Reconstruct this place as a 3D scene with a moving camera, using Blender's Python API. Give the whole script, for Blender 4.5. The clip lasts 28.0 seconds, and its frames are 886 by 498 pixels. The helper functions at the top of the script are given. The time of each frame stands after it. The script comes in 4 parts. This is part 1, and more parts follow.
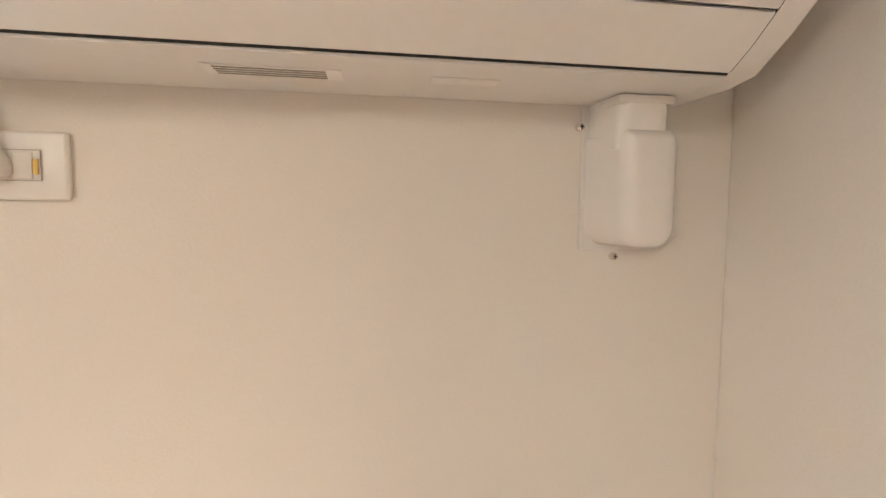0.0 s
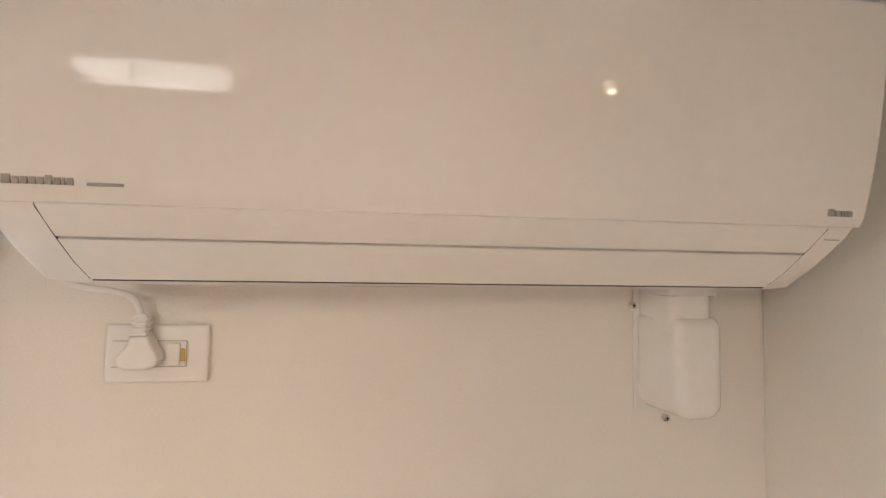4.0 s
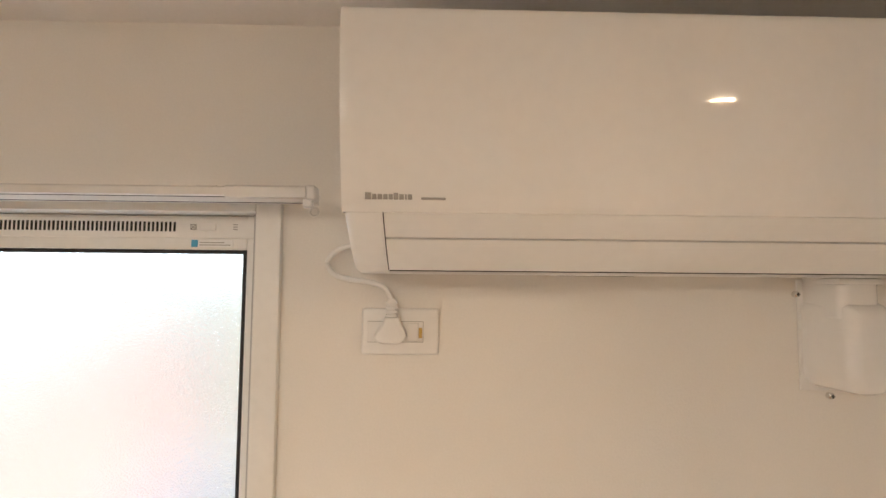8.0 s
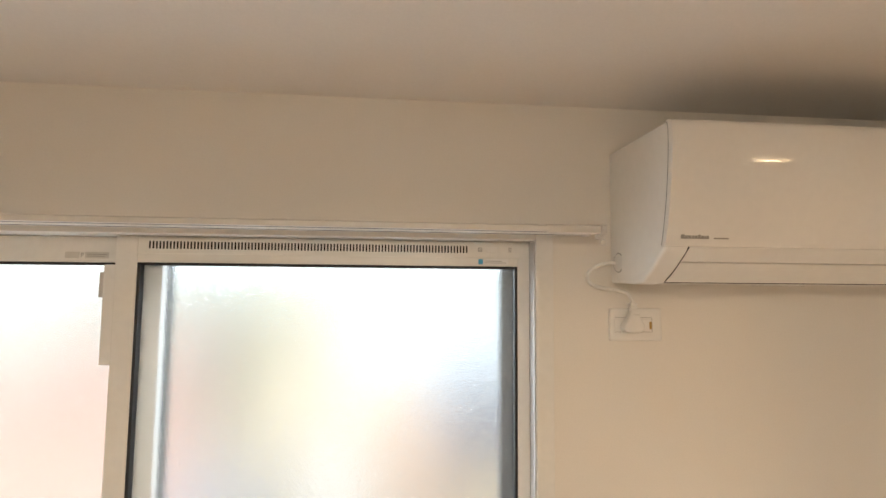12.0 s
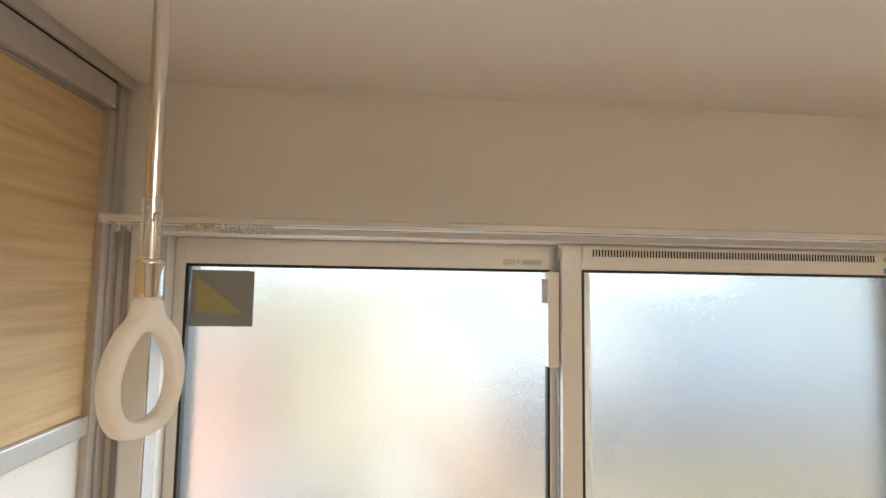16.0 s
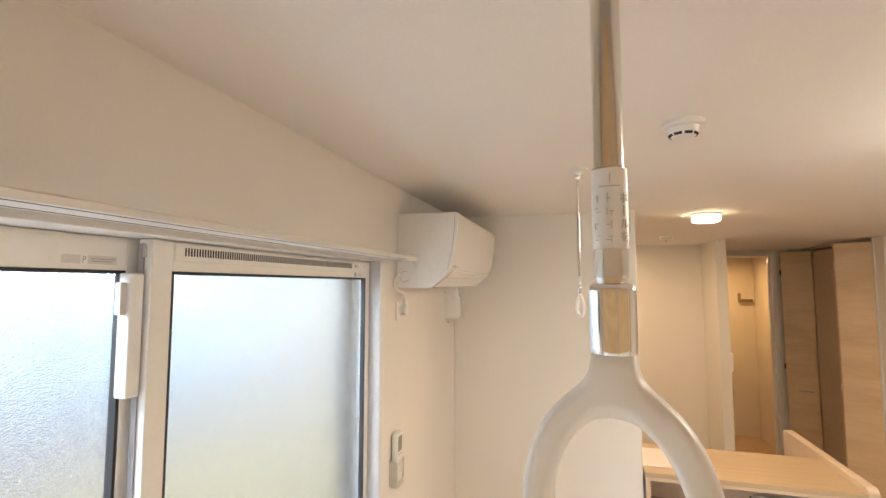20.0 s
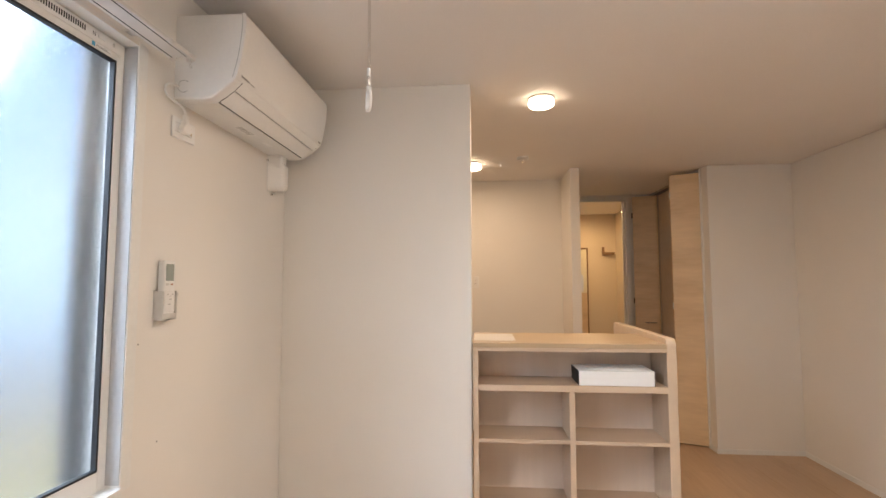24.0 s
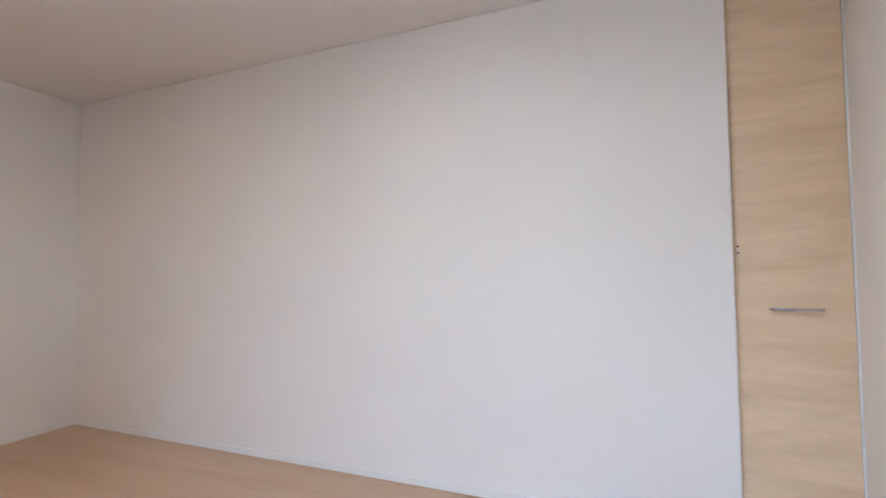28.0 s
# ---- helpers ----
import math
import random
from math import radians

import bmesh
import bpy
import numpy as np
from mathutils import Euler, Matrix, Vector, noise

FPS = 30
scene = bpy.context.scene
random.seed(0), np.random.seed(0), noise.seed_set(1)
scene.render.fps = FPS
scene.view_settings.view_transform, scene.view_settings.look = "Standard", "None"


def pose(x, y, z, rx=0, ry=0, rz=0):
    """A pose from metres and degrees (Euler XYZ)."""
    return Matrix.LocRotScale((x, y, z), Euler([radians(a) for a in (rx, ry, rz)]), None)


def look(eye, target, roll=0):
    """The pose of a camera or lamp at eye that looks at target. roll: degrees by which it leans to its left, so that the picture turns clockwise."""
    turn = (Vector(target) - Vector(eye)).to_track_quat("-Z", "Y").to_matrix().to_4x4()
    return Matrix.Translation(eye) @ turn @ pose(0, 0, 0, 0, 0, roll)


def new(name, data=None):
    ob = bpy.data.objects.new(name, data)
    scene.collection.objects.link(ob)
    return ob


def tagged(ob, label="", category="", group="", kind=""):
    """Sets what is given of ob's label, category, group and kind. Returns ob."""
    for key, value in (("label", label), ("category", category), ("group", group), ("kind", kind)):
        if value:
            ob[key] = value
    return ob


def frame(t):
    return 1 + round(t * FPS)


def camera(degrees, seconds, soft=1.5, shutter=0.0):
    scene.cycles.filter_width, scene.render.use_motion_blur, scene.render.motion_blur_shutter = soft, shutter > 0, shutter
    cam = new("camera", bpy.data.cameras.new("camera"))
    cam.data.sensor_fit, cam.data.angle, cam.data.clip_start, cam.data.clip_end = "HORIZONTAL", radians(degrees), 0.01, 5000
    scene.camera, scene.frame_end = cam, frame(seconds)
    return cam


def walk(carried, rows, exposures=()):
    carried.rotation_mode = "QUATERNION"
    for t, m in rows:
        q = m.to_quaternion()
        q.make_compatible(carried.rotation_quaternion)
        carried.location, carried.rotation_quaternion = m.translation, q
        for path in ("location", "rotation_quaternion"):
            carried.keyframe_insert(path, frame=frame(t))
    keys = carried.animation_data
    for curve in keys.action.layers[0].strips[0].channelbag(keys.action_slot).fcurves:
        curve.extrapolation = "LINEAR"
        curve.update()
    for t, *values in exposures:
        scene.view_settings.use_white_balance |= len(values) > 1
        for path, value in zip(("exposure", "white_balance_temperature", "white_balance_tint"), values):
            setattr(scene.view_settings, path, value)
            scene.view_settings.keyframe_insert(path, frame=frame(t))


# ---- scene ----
cam = camera(87.1, 28.0)
PATH = [
    (0, (-0.467, -0.566, 1.963), (-0.179, 1.408, 1.824), 0.6),
    (0.5, (-0.37, -0.632, 2.111), (-0.221, 1.35, 1.887), 0.3),
    (1, (-0.34, -0.653, 2.145), (-0.193, 1.332, 1.95), 0.4),
    (1.5, (-0.345, -0.655, 2.147), (-0.189, 1.333, 1.995), 0.5),
    (2, (-0.369, -0.645, 2.142), (-0.206, 1.345, 2.029), 0.5),
    (2.5, (-0.419, -0.643, 2.138), (-0.237, 1.348, 2.079), 0.5),
    (3, (-0.482, -0.642, 2.13), (-0.256, 1.345, 2.136), 0.8),
    (3.5, (-0.54, -0.642, 2.12), (-0.261, 1.338, 2.187), 1.0),
    (5.5, (-0.636, -0.659, 2.116), (-0.495, 1.331, 2.254), 0.4),
    (6, (-0.671, -0.665, 2.114), (-0.55, 1.327, 2.25), 0.5),
    (6.5, (-0.71, -0.669, 2.11), (-0.599, 1.323, 2.25), 0.5),
    (7, (-0.75, -0.674, 2.1), (-0.66, 1.319, 2.244), 0.4),
    (7.5, (-0.779, -0.707, 2.098), (-0.72, 1.288, 2.236), 0.4),
    (8, (-0.804, -0.752, 2.098), (-0.76, 1.243, 2.221), 0.5),
    (8.5, (-0.831, -0.816, 2.093), (-0.789, 1.18, 2.212), 0.5),
    (9, (-0.869, -0.871, 2.095), (-0.808, 1.125, 2.211), 0.5),
    (9.5, (-0.943, -0.935, 2.1), (-0.857, 1.059, 2.235), 0.5),
    (10, (-1.033, -0.977, 2.106), (-0.93, 1.015, 2.245), 0.5),
    (10.5, (-1.098, -0.997, 2.11), (-0.958, 0.993, 2.244), 0.6),
    (11, (-1.163, -0.991, 2.103), (-0.987, 0.997, 2.236), 0.5),
    (11.5, (-1.268, -1.012, 2.102), (-1.084, 0.975, 2.243), 0.5),
    (13.5, (-1.735, -1.030, 2.105), (-1.613, 0.961, 2.255), 0.8),
    (14, (-1.852, -1.017, 2.112), (-1.82, 0.977, 2.265), 1.0),
    (14.5, (-1.998, -1.026, 2.111), (-2.01, 0.967, 2.27), 0.9),
    (15, (-2.146, -1.033, 2.134), (-2.147, 0.963, 2.26), 1.0),
    (15.5, (-2.245, -1.022, 2.149), (-2.206, 0.977, 2.224), 0.9),
    (16, (-2.344, -0.991, 2.104), (-2.185, 0.997, 2.254), 0.9),
    (16.5, (-2.432, -0.959, 2.114), (-2.09, 1.007, 2.25), 1.0),
    (17, (-2.506, -0.922, 2.116), (-1.887, 0.974, 2.267), 0.7),
    (17.5, (-2.56, -0.885, 2.101), (-1.602, 0.864, 2.259), 0.6),
    (18, (-2.569, -0.831, 2.096), (-1.288, 0.696, 2.271), 0.1),
    (18.5, (-2.614, -0.799, 2.107), (-1.049, 0.437, 2.267), 0.1),
    (19, (-2.645, -0.745, 2.116), (-0.85, 0.126, 2.264), 0.1),
    (19.5, (-2.654, -0.718, 2.122), (-0.783, -0.027, 2.272), 0.1),
    (20, (-2.647, -0.699, 2.115), (-0.732, -0.143, 2.27), -0.0),
    (20.5, (-2.652, -0.678, 2.114), (-0.717, -0.199, 2.275), -0.1),
    (22.5, (-2.589, -0.815, 2.009), (-0.625, -0.492, 2.2), -0.2),
    (23, (-2.501, -0.906, 1.839), (-0.529, -0.626, 2.021), -0.3),
    (23.5, (-2.416, -0.989, 1.649), (-0.434, -0.763, 1.804), -0.1),
    (24, (-2.379, -1.052, 1.483), (-0.391, -0.882, 1.62), -0.1),
    (24.5, (-2.375, -1.102, 1.354), (-0.381, -1.014, 1.474), -0.0),
    (25, (-2.384, -1.136, 1.266), (-0.389, -1.217, 1.376), 0.1),
    (25.5, (-2.393, -1.169, 1.234), (-0.43, -1.535, 1.334), 0.1),
    (26, (-2.39, -1.2, 1.226), (-0.517, -1.897, 1.313), -0.1),
    (26.5, (-2.35, -1.227, 1.211), (-0.647, -2.273, 1.301), -0.3),
    (27, (-2.295, -1.247, 1.212), (-0.838, -2.614, 1.295), -0.5),
    (27.5, (-2.213, -1.304, 1.199), (-1.099, -2.963, 1.278), -0.8),
    (27.6, (-2.202, -1.329, 1.179), (-1.162, -3.035, 1.263), -0.8),
    (28, (-2.121, -1.439, 1.172), (-1.371, -3.292, 1.252), -0.8),
]
EXPOSURES = [(0.0, 1.03, 6000, 10), (3.0, 0.99, 5800, 10), (6.0, 0.84, 6080, 10), (8.0, 0.82, 6220, 10), (11.0, 0.73, 6600, 9), (14.5, 0.50, 6620, 8), (17.0, 0.55, 6850, 9), (18.0, 0.49, 6900, 10), (19.0, 0.75, 6680, 10), (20.0, 0.98, 6350, 9), (22.0, 0.90, 6180, 10), (24.0, 0.80, 5880, 11), (25.0, 0.96, 5380, 11), (26.0, 0.97, 5020, 11), (27.0, 0.95, 4880, 9), (28.0, 0.95, 4780, 9)]
walk(cam, [(t, look(eye, target, roll)) for t, eye, target, roll in PATH], EXPOSURES)

# ---- light ----
world = bpy.data.worlds.new("sky")
scene.world = world
world.use_nodes = True
wn = world.node_tree
sky = wn.nodes.new("ShaderNodeTexSky")
sky.sky_type, sky.sun_disc = "NISHITA", False
sky.sun_elevation, sky.sun_rotation = radians(52), radians(145)
wn.links.new(sky.outputs[0], wn.nodes["Background"].inputs[0])
wn.nodes["Background"].inputs[1].default_value = 0.145

sun_lamp = new("sun", bpy.data.lights.new("sun", "SUN"))
sun_lamp.data.energy, sun_lamp.data.angle, sun_lamp.data.color = 4.5, radians(0.5), (1.0, 0.95, 0.88)
sun_lamp.matrix_world = look((0, 0, 0), (-0.35, 0.50, -0.79))

# lamp added outside as daylight through the window opening, downwards into the room
window_light = new("window_daylight", bpy.data.lights.new("window_daylight", "AREA"))
window_light.data.shape, window_light.data.size, window_light.data.size_y = "RECTANGLE", 3.20, 1.70
window_light.data.energy, window_light.data.color = 134.0, (0.78, 0.89, 1.0)
window_light.matrix_world = look((-1.965, 1.32, 3.14), (-1.965, -1.9, 0.88))


def bulb(name, x, y, z, radius, watts, colour):
    ob = new(name, bpy.data.lights.new(name, "AREA"))
    ob.data.shape, ob.data.size, ob.data.energy, ob.data.color = "DISK", radius * 2, watts, colour
    ob.matrix_world = look((x, y, z), (x + 0.0001, y, z - 1))
    return ob


# ---- materials ----
def nodes_of(name):
    m = bpy.data.materials.new(name)
    m.use_nodes = True
    t = m.node_tree
    return m, t, t.nodes["Principled BSDF"]


def noise_node(t, scale, detail=4.0, stretch=(1, 1, 1)):
    co, mp, nz = t.nodes.new("ShaderNodeTexCoord"), t.nodes.new("ShaderNodeMapping"), t.nodes.new("ShaderNodeTexNoise")
    mp.inputs["Scale"].default_value = stretch
    t.links.new(co.outputs["Object"], mp.inputs[0])
    t.links.new(mp.outputs[0], nz.inputs["Vector"])
    nz.inputs["Scale"].default_value, nz.inputs["Detail"].default_value = scale, detail
    return nz.outputs["Fac"]


def ramp_node(t, fac, stops):
    r = t.nodes.new("ShaderNodeValToRGB")
    els = r.color_ramp.elements
    while len(els) < len(stops):
        els.new(0.5)
    for e, (p, c) in zip(els, stops):
        e.position, e.color = p, (*c, 1)
    t.links.new(fac, r.inputs[0])
    return r.outputs[0]


def mix_node(t, a, b, fac, blend="MULTIPLY"):
    m = t.nodes.new("ShaderNodeMixRGB")
    m.blend_type = blend
    m.inputs[0].default_value = fac
    t.links.new(a, m.inputs[1])
    t.links.new(b, m.inputs[2])
    return m.outputs[0]


def bump_node(t, shader, fac, strength, distance):
    b = t.nodes.new("ShaderNodeBump")
    b.inputs["Strength"].default_value, b.inputs["Distance"].default_value = strength, distance
    t.links.new(fac, b.inputs["Height"])
    t.links.new(b.outputs[0], shader.inputs["Normal"])
    return b


def scaled(c, k):
    return tuple(min(1.0, v * k) for v in c)


def plain(name, colour, rough=0.5, metal=0.0, grain=60.0, vary=0.04, bump=0.0, coat=0.0):
    """Paint, plastic or metal with faint mottling at two scales."""
    m, t, s = nodes_of(name)
    a = ramp_node(t, noise_node(t, grain), [(0.3, scaled(colour, 1 - vary)), (0.7, scaled(colour, 1 + vary))])
    b = ramp_node(t, noise_node(t, grain * 0.06, 2), [(0.3, (1 - vary,) * 3), (0.7, (1, 1, 1))])
    t.links.new(mix_node(t, a, b, 1.0), s.inputs["Base Color"])
    s.inputs["Roughness"].default_value, s.inputs["Metallic"].default_value = rough, metal
    s.inputs["Coat Weight"].default_value = coat
    if bump:
        bump_node(t, s, noise_node(t, grain * 4), bump, 0.002)
    return m


def paper_wall(name, colour, scale=260.0, strength=0.25):
    """Embossed vinyl wallpaper."""
    m, t, s = nodes_of(name)
    fine = noise_node(t, scale, 3)
    a = ramp_node(t, fine, [(0.3, scaled(colour, 0.97)), (0.7, colour)])
    b = ramp_node(t, noise_node(t, 1.3, 3), [(0.3, (0.965, 0.96, 0.955)), (0.7, (1, 1, 1))])
    t.links.new(mix_node(t, a, b, 1.0), s.inputs["Base Color"])
    s.inputs["Roughness"].default_value = 0.72
    bump_node(t, s, fine, strength, 0.0012)
    return m


def wood(name, light, dark, stretch, rough=0.45, streak=3.0, fine=40.0, bump=0.05, groove=(0.90, 0.88, 0.86)):
    """Printed wood sheet: wide soft bands and thin grain along one axis."""
    m, t, s = nodes_of(name)
    bands = ramp_node(t, noise_node(t, streak, 5, stretch), [(0.25, dark), (0.5, scaled(light, 0.94)), (0.75, light)])
    thin_fac = noise_node(t, fine, 6, stretch)
    thin = ramp_node(t, thin_fac, [(0.3, groove), (0.65, (1, 1, 1))])
    col = mix_node(t, bands, thin, 0.8)
    info = t.nodes.new("ShaderNodeObjectInfo")
    per = ramp_node(t, info.outputs["Random"], [(0.0, (0.95, 0.94, 0.93)), (1.0, (1, 1, 1))])
    t.links.new(mix_node(t, col, per, 1.0), s.inputs["Base Color"])
    s.inputs["Roughness"].default_value = rough
    bump_node(t, s, thin_fac, bump, 0.001)
    return m


def glow(name, colour, strength):
    m, t, s = nodes_of(name)
    s.inputs["Base Color"].default_value = (0.9, 0.9, 0.88, 1)
    s.inputs["Emission Color"].default_value = (*colour, 1)
    s.inputs["Emission Strength"].default_value = strength
    return m


def frosted(name):
    """Patterned window glass: small wavy pebbles that blur what lies behind."""
    m, t, s = nodes_of(name)
    s.inputs["Base Color"].default_value = (0.97, 0.985, 0.98, 1)
    s.inputs["Transmission Weight"].default_value = 1.0
    s.inputs["Roughness"].default_value, s.inputs["IOR"].default_value = 0.19, 1.45
    bump_node(t, s, noise_node(t, 450.0, 1.5, (0.55, 1, 1.0)), 0.54, 0.0017)
    return m


M_WALL = paper_wall("wallpaper_cream", (0.81, 0.775, 0.722))
M_CEIL = paper_wall("ceiling_paper", (0.83, 0.795, 0.76), 200.0, 0.2)
M_WHITE = plain("white_resin", (0.78, 0.765, 0.73), 0.35, vary=0.02)
M_GLOSS = plain("glossy_white_plastic", (0.80, 0.78, 0.75), 0.045, vary=0.012)
M_GLOSS.node_tree.nodes["Principled BSDF"].inputs["Specular IOR Level"].default_value = 0.22
M_SATIN = plain("satin_white_plastic", (0.79, 0.775, 0.745), 0.32, vary=0.015)
M_RAIL = plain("rail_resin", (0.68, 0.65, 0.61), 0.4, vary=0.02)
# grey of the meeting stile's seal, also of strips that draw shade in gaps
M_SEAL_SHADE = plain("grey_seal_and_shade", (0.36, 0.34, 0.345), 0.6)
# golden glow of reflected light put into the glossy pane's base colour
M_PANE = plain("glow_tinted_pane", (0.80, 0.74, 0.56), 0.15)
# cream jamb face turned grey: the colour holds down the window lamp's glare
M_LINER_DIM = plain("dimmed_grey_liner", (0.47, 0.455, 0.44), 0.45)
M_HANDLE = plain("brushed_steel_handle", (0.52, 0.52, 0.53), 0.24, 1.0)
M_SHEET = plain("plain_paper_sheet", (0.64, 0.60, 0.55), 0.7, vary=0.01)
M_PALE = plain("pale_grey_plastic", (0.62, 0.60, 0.56), 0.4)
M_ALU = plain("brushed_aluminium", (0.70, 0.69, 0.67), 0.34, 0.85, 90, 0.03)
M_ALU_PAINT = plain("silver_painted_profile", (0.52, 0.49, 0.46), 0.42, 0.35)
M_OUTER = plain("weathered_grey_aluminium", (0.13, 0.135, 0.14), 0.6, 0.2)
M_CHROME = plain("chrome", (0.86, 0.86, 0.86), 0.07, 1.0, vary=0.01)
M_STEEL = plain("polished_steel_rod", (0.78, 0.765, 0.74), 0.17, 1.0, vary=0.02)
M_BLACK = plain("black_gasket", (0.018, 0.018, 0.02), 0.6)
M_DARK = plain("dark_slot", (0.02, 0.018, 0.016), 0.8)
M_INK = plain("grey_ink", (0.10, 0.095, 0.09), 0.6)
M_INK_PALE = plain("pale_grey_ink", (0.36, 0.34, 0.31), 0.6)
M_BLUE = plain("blue_print", (0.07, 0.36, 0.60), 0.5)
M_PAPER = plain("white_paper", (0.81, 0.805, 0.795), 0.6, vary=0.008)
M_BRASS = plain("brass", (0.55, 0.37, 0.12), 0.35, 0.9)
M_RING = plain("milky_ring_plastic", (0.90, 0.875, 0.84), 0.35, vary=0.008)
M_LABEL = plain("film_label", (0.87, 0.85, 0.82), 0.3)
M_FAINT = plain("faint_grey_print", (0.55, 0.53, 0.50), 0.5)
M_FILM_CLEAR = plain("clear_film", (0.88, 0.86, 0.83), 0.12)
M_FILM_CLEAR.node_tree.nodes["Principled BSDF"].inputs["Alpha"].default_value = 0.28
M_LCD = plain("liquid_crystal_glass", (0.30, 0.33, 0.30), 0.15)
M_RED = plain("orange_print", (0.50, 0.30, 0.22), 0.5)
M_SHELF = wood("birch_sheet", (0.75, 0.61, 0.485), (0.66, 0.52, 0.40), (1.0, 1.0, 0.07), 0.42, 6.0, 26.0, 0.03, (0.96, 0.955, 0.95))
M_EDGE = wood("birch_edge_band", (0.67, 0.53, 0.385), (0.59, 0.45, 0.315), (1, 0.1, 0.3), 0.4, 3.0)
# shelf boards, a darker brown than the birch panels round them
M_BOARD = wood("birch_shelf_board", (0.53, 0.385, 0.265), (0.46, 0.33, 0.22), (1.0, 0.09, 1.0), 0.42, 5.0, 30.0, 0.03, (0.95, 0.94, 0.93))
M_COUNTER = wood("counter_laminate", (0.48, 0.355, 0.22), (0.42, 0.30, 0.18), (1.0, 0.09, 1.0), 0.38, 3.0)
M_FOLD = wood("oak_sheet_crosswise", (0.79, 0.605, 0.385), (0.65, 0.475, 0.28), (0.22, 0.22, 1.3), 0.45, 7.0, 34.0)
M_SLIDE = wood("golden_oak_sheet", (0.76, 0.555, 0.31), (0.62, 0.43, 0.22), (1.0, 0.045, 1.0), 0.42, 7.0, 75.0, 0.06, (0.70, 0.63, 0.54))
M_FLOOR = wood("light_oak_floor", (0.55, 0.385, 0.245), (0.45, 0.305, 0.185), (0.10, 1.0, 1.0), 0.36, 5.0, 42.0, 0.03)
M_FILM = plain("grey_sticker_film", (0.26, 0.27, 0.26), 0.55)
M_YELLOW = plain("yellow_print", (0.36, 0.33, 0.15), 0.55)
M_GLASS = frosted("patterned_glass")
M_LAMP = glow("warm_lamp_shade", (1.0, 0.74, 0.46), 6.0)
M_LAMP_BIG = glow("main_lamp_shade", (1.0, 0.88, 0.72), 7.8)
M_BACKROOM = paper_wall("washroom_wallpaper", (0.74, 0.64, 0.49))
# closet's white inner side, its shade put into a beige tone
M_CLOSET_INNER = plain("shaded_closet_side", (0.60, 0.51, 0.44), 0.5, grain=30, vary=0.05)
M_BROWN = wood("brown_wood", (0.30, 0.19, 0.10), (0.20, 0.12, 0.06), (1, 1, 0.1), 0.4)

# ---- shaping helpers ----
def box(bm, x0, x1, y0, y1, z0, z1):
    vs = [bm.verts.new((x, y, z)) for x in (x0, x1) for y in (y0, y1) for z in (z0, z1)]
    for q in ((0, 1, 3, 2), (4, 6, 7, 5), (0, 4, 5, 1), (2, 3, 7, 6), (0, 2, 6, 4), (1, 5, 7, 3)):
        bm.faces.new([vs[i] for i in q])
    return vs


def boxes(*rows, bevel=0.0, segments=2):
    bm = bmesh.new()
    for r in rows:
        box(bm, *r)
    if bevel:
        soften(bm, bevel, segments)
    return bm


def soften(bm, width, segments=2, edges=None):
    bmesh.ops.recalc_face_normals(bm, faces=bm.faces)
    bmesh.ops.bevel(bm, geom=list(edges or bm.edges), offset=width, segments=segments, affect="EDGES", profile=0.6, clamp_overlap=True)


def extrude_x(points, x0, x1):
    """A closed outline of (y, z) drawn out along x."""
    bm = bmesh.new()
    a = [bm.verts.new((x0, y, z)) for y, z in points]
    b = [bm.verts.new((x1, y, z)) for y, z in points]
    bm.faces.new(a)
    bm.faces.new(b[::-1])
    for i in range(len(a)):
        j = (i + 1) % len(a)
        bm.faces.new((a[i], b[i], b[j], a[j]))
    return bm


def extrude_axis(points, axis, lo, hi):
    """A closed outline drawn out along the named axis; the outline holds the two other coordinates in order."""
    bm = bmesh.new()
    put = {"x": lambda u, v, w: (w, u, v), "y": lambda u, v, w: (u, w, v), "z": lambda u, v, w: (u, v, w)}[axis]
    a = [bm.verts.new(put(u, v, lo)) for u, v in points]
    b = [bm.verts.new(put(u, v, hi)) for u, v in points]
    bm.faces.new(a)
    bm.faces.new(b[::-1])
    for i in range(len(a)):
        j = (i + 1) % len(a)
        bm.faces.new((a[i], b[i], b[j], a[j]))
    return bm


def lathe(profile, x, y, steps=40, axis="z", z=0.0):
    """A turned shape: profile of (radius, height) about an axis through the point."""
    bm = bmesh.new()
    rings = []
    for r, h in profile:
        ring = []
        for i in range(steps):
            a = 2 * math.pi * i / steps
            u, v = r * math.cos(a), r * math.sin(a)
            ring.append(bm.verts.new({"z": (x + u, y + v, h), "y": (x + u, h, z + v), "x": (h, y + u, z + v)}[axis]))
        rings.append(ring)
    for p, q in zip(rings, rings[1:]):
        for i in range(steps):
            j = (i + 1) % steps
            bm.faces.new((p[i], p[j], q[j], q[i]))
    bm.faces.new(rings[0][::-1])
    bm.faces.new(rings[-1])
    return bm


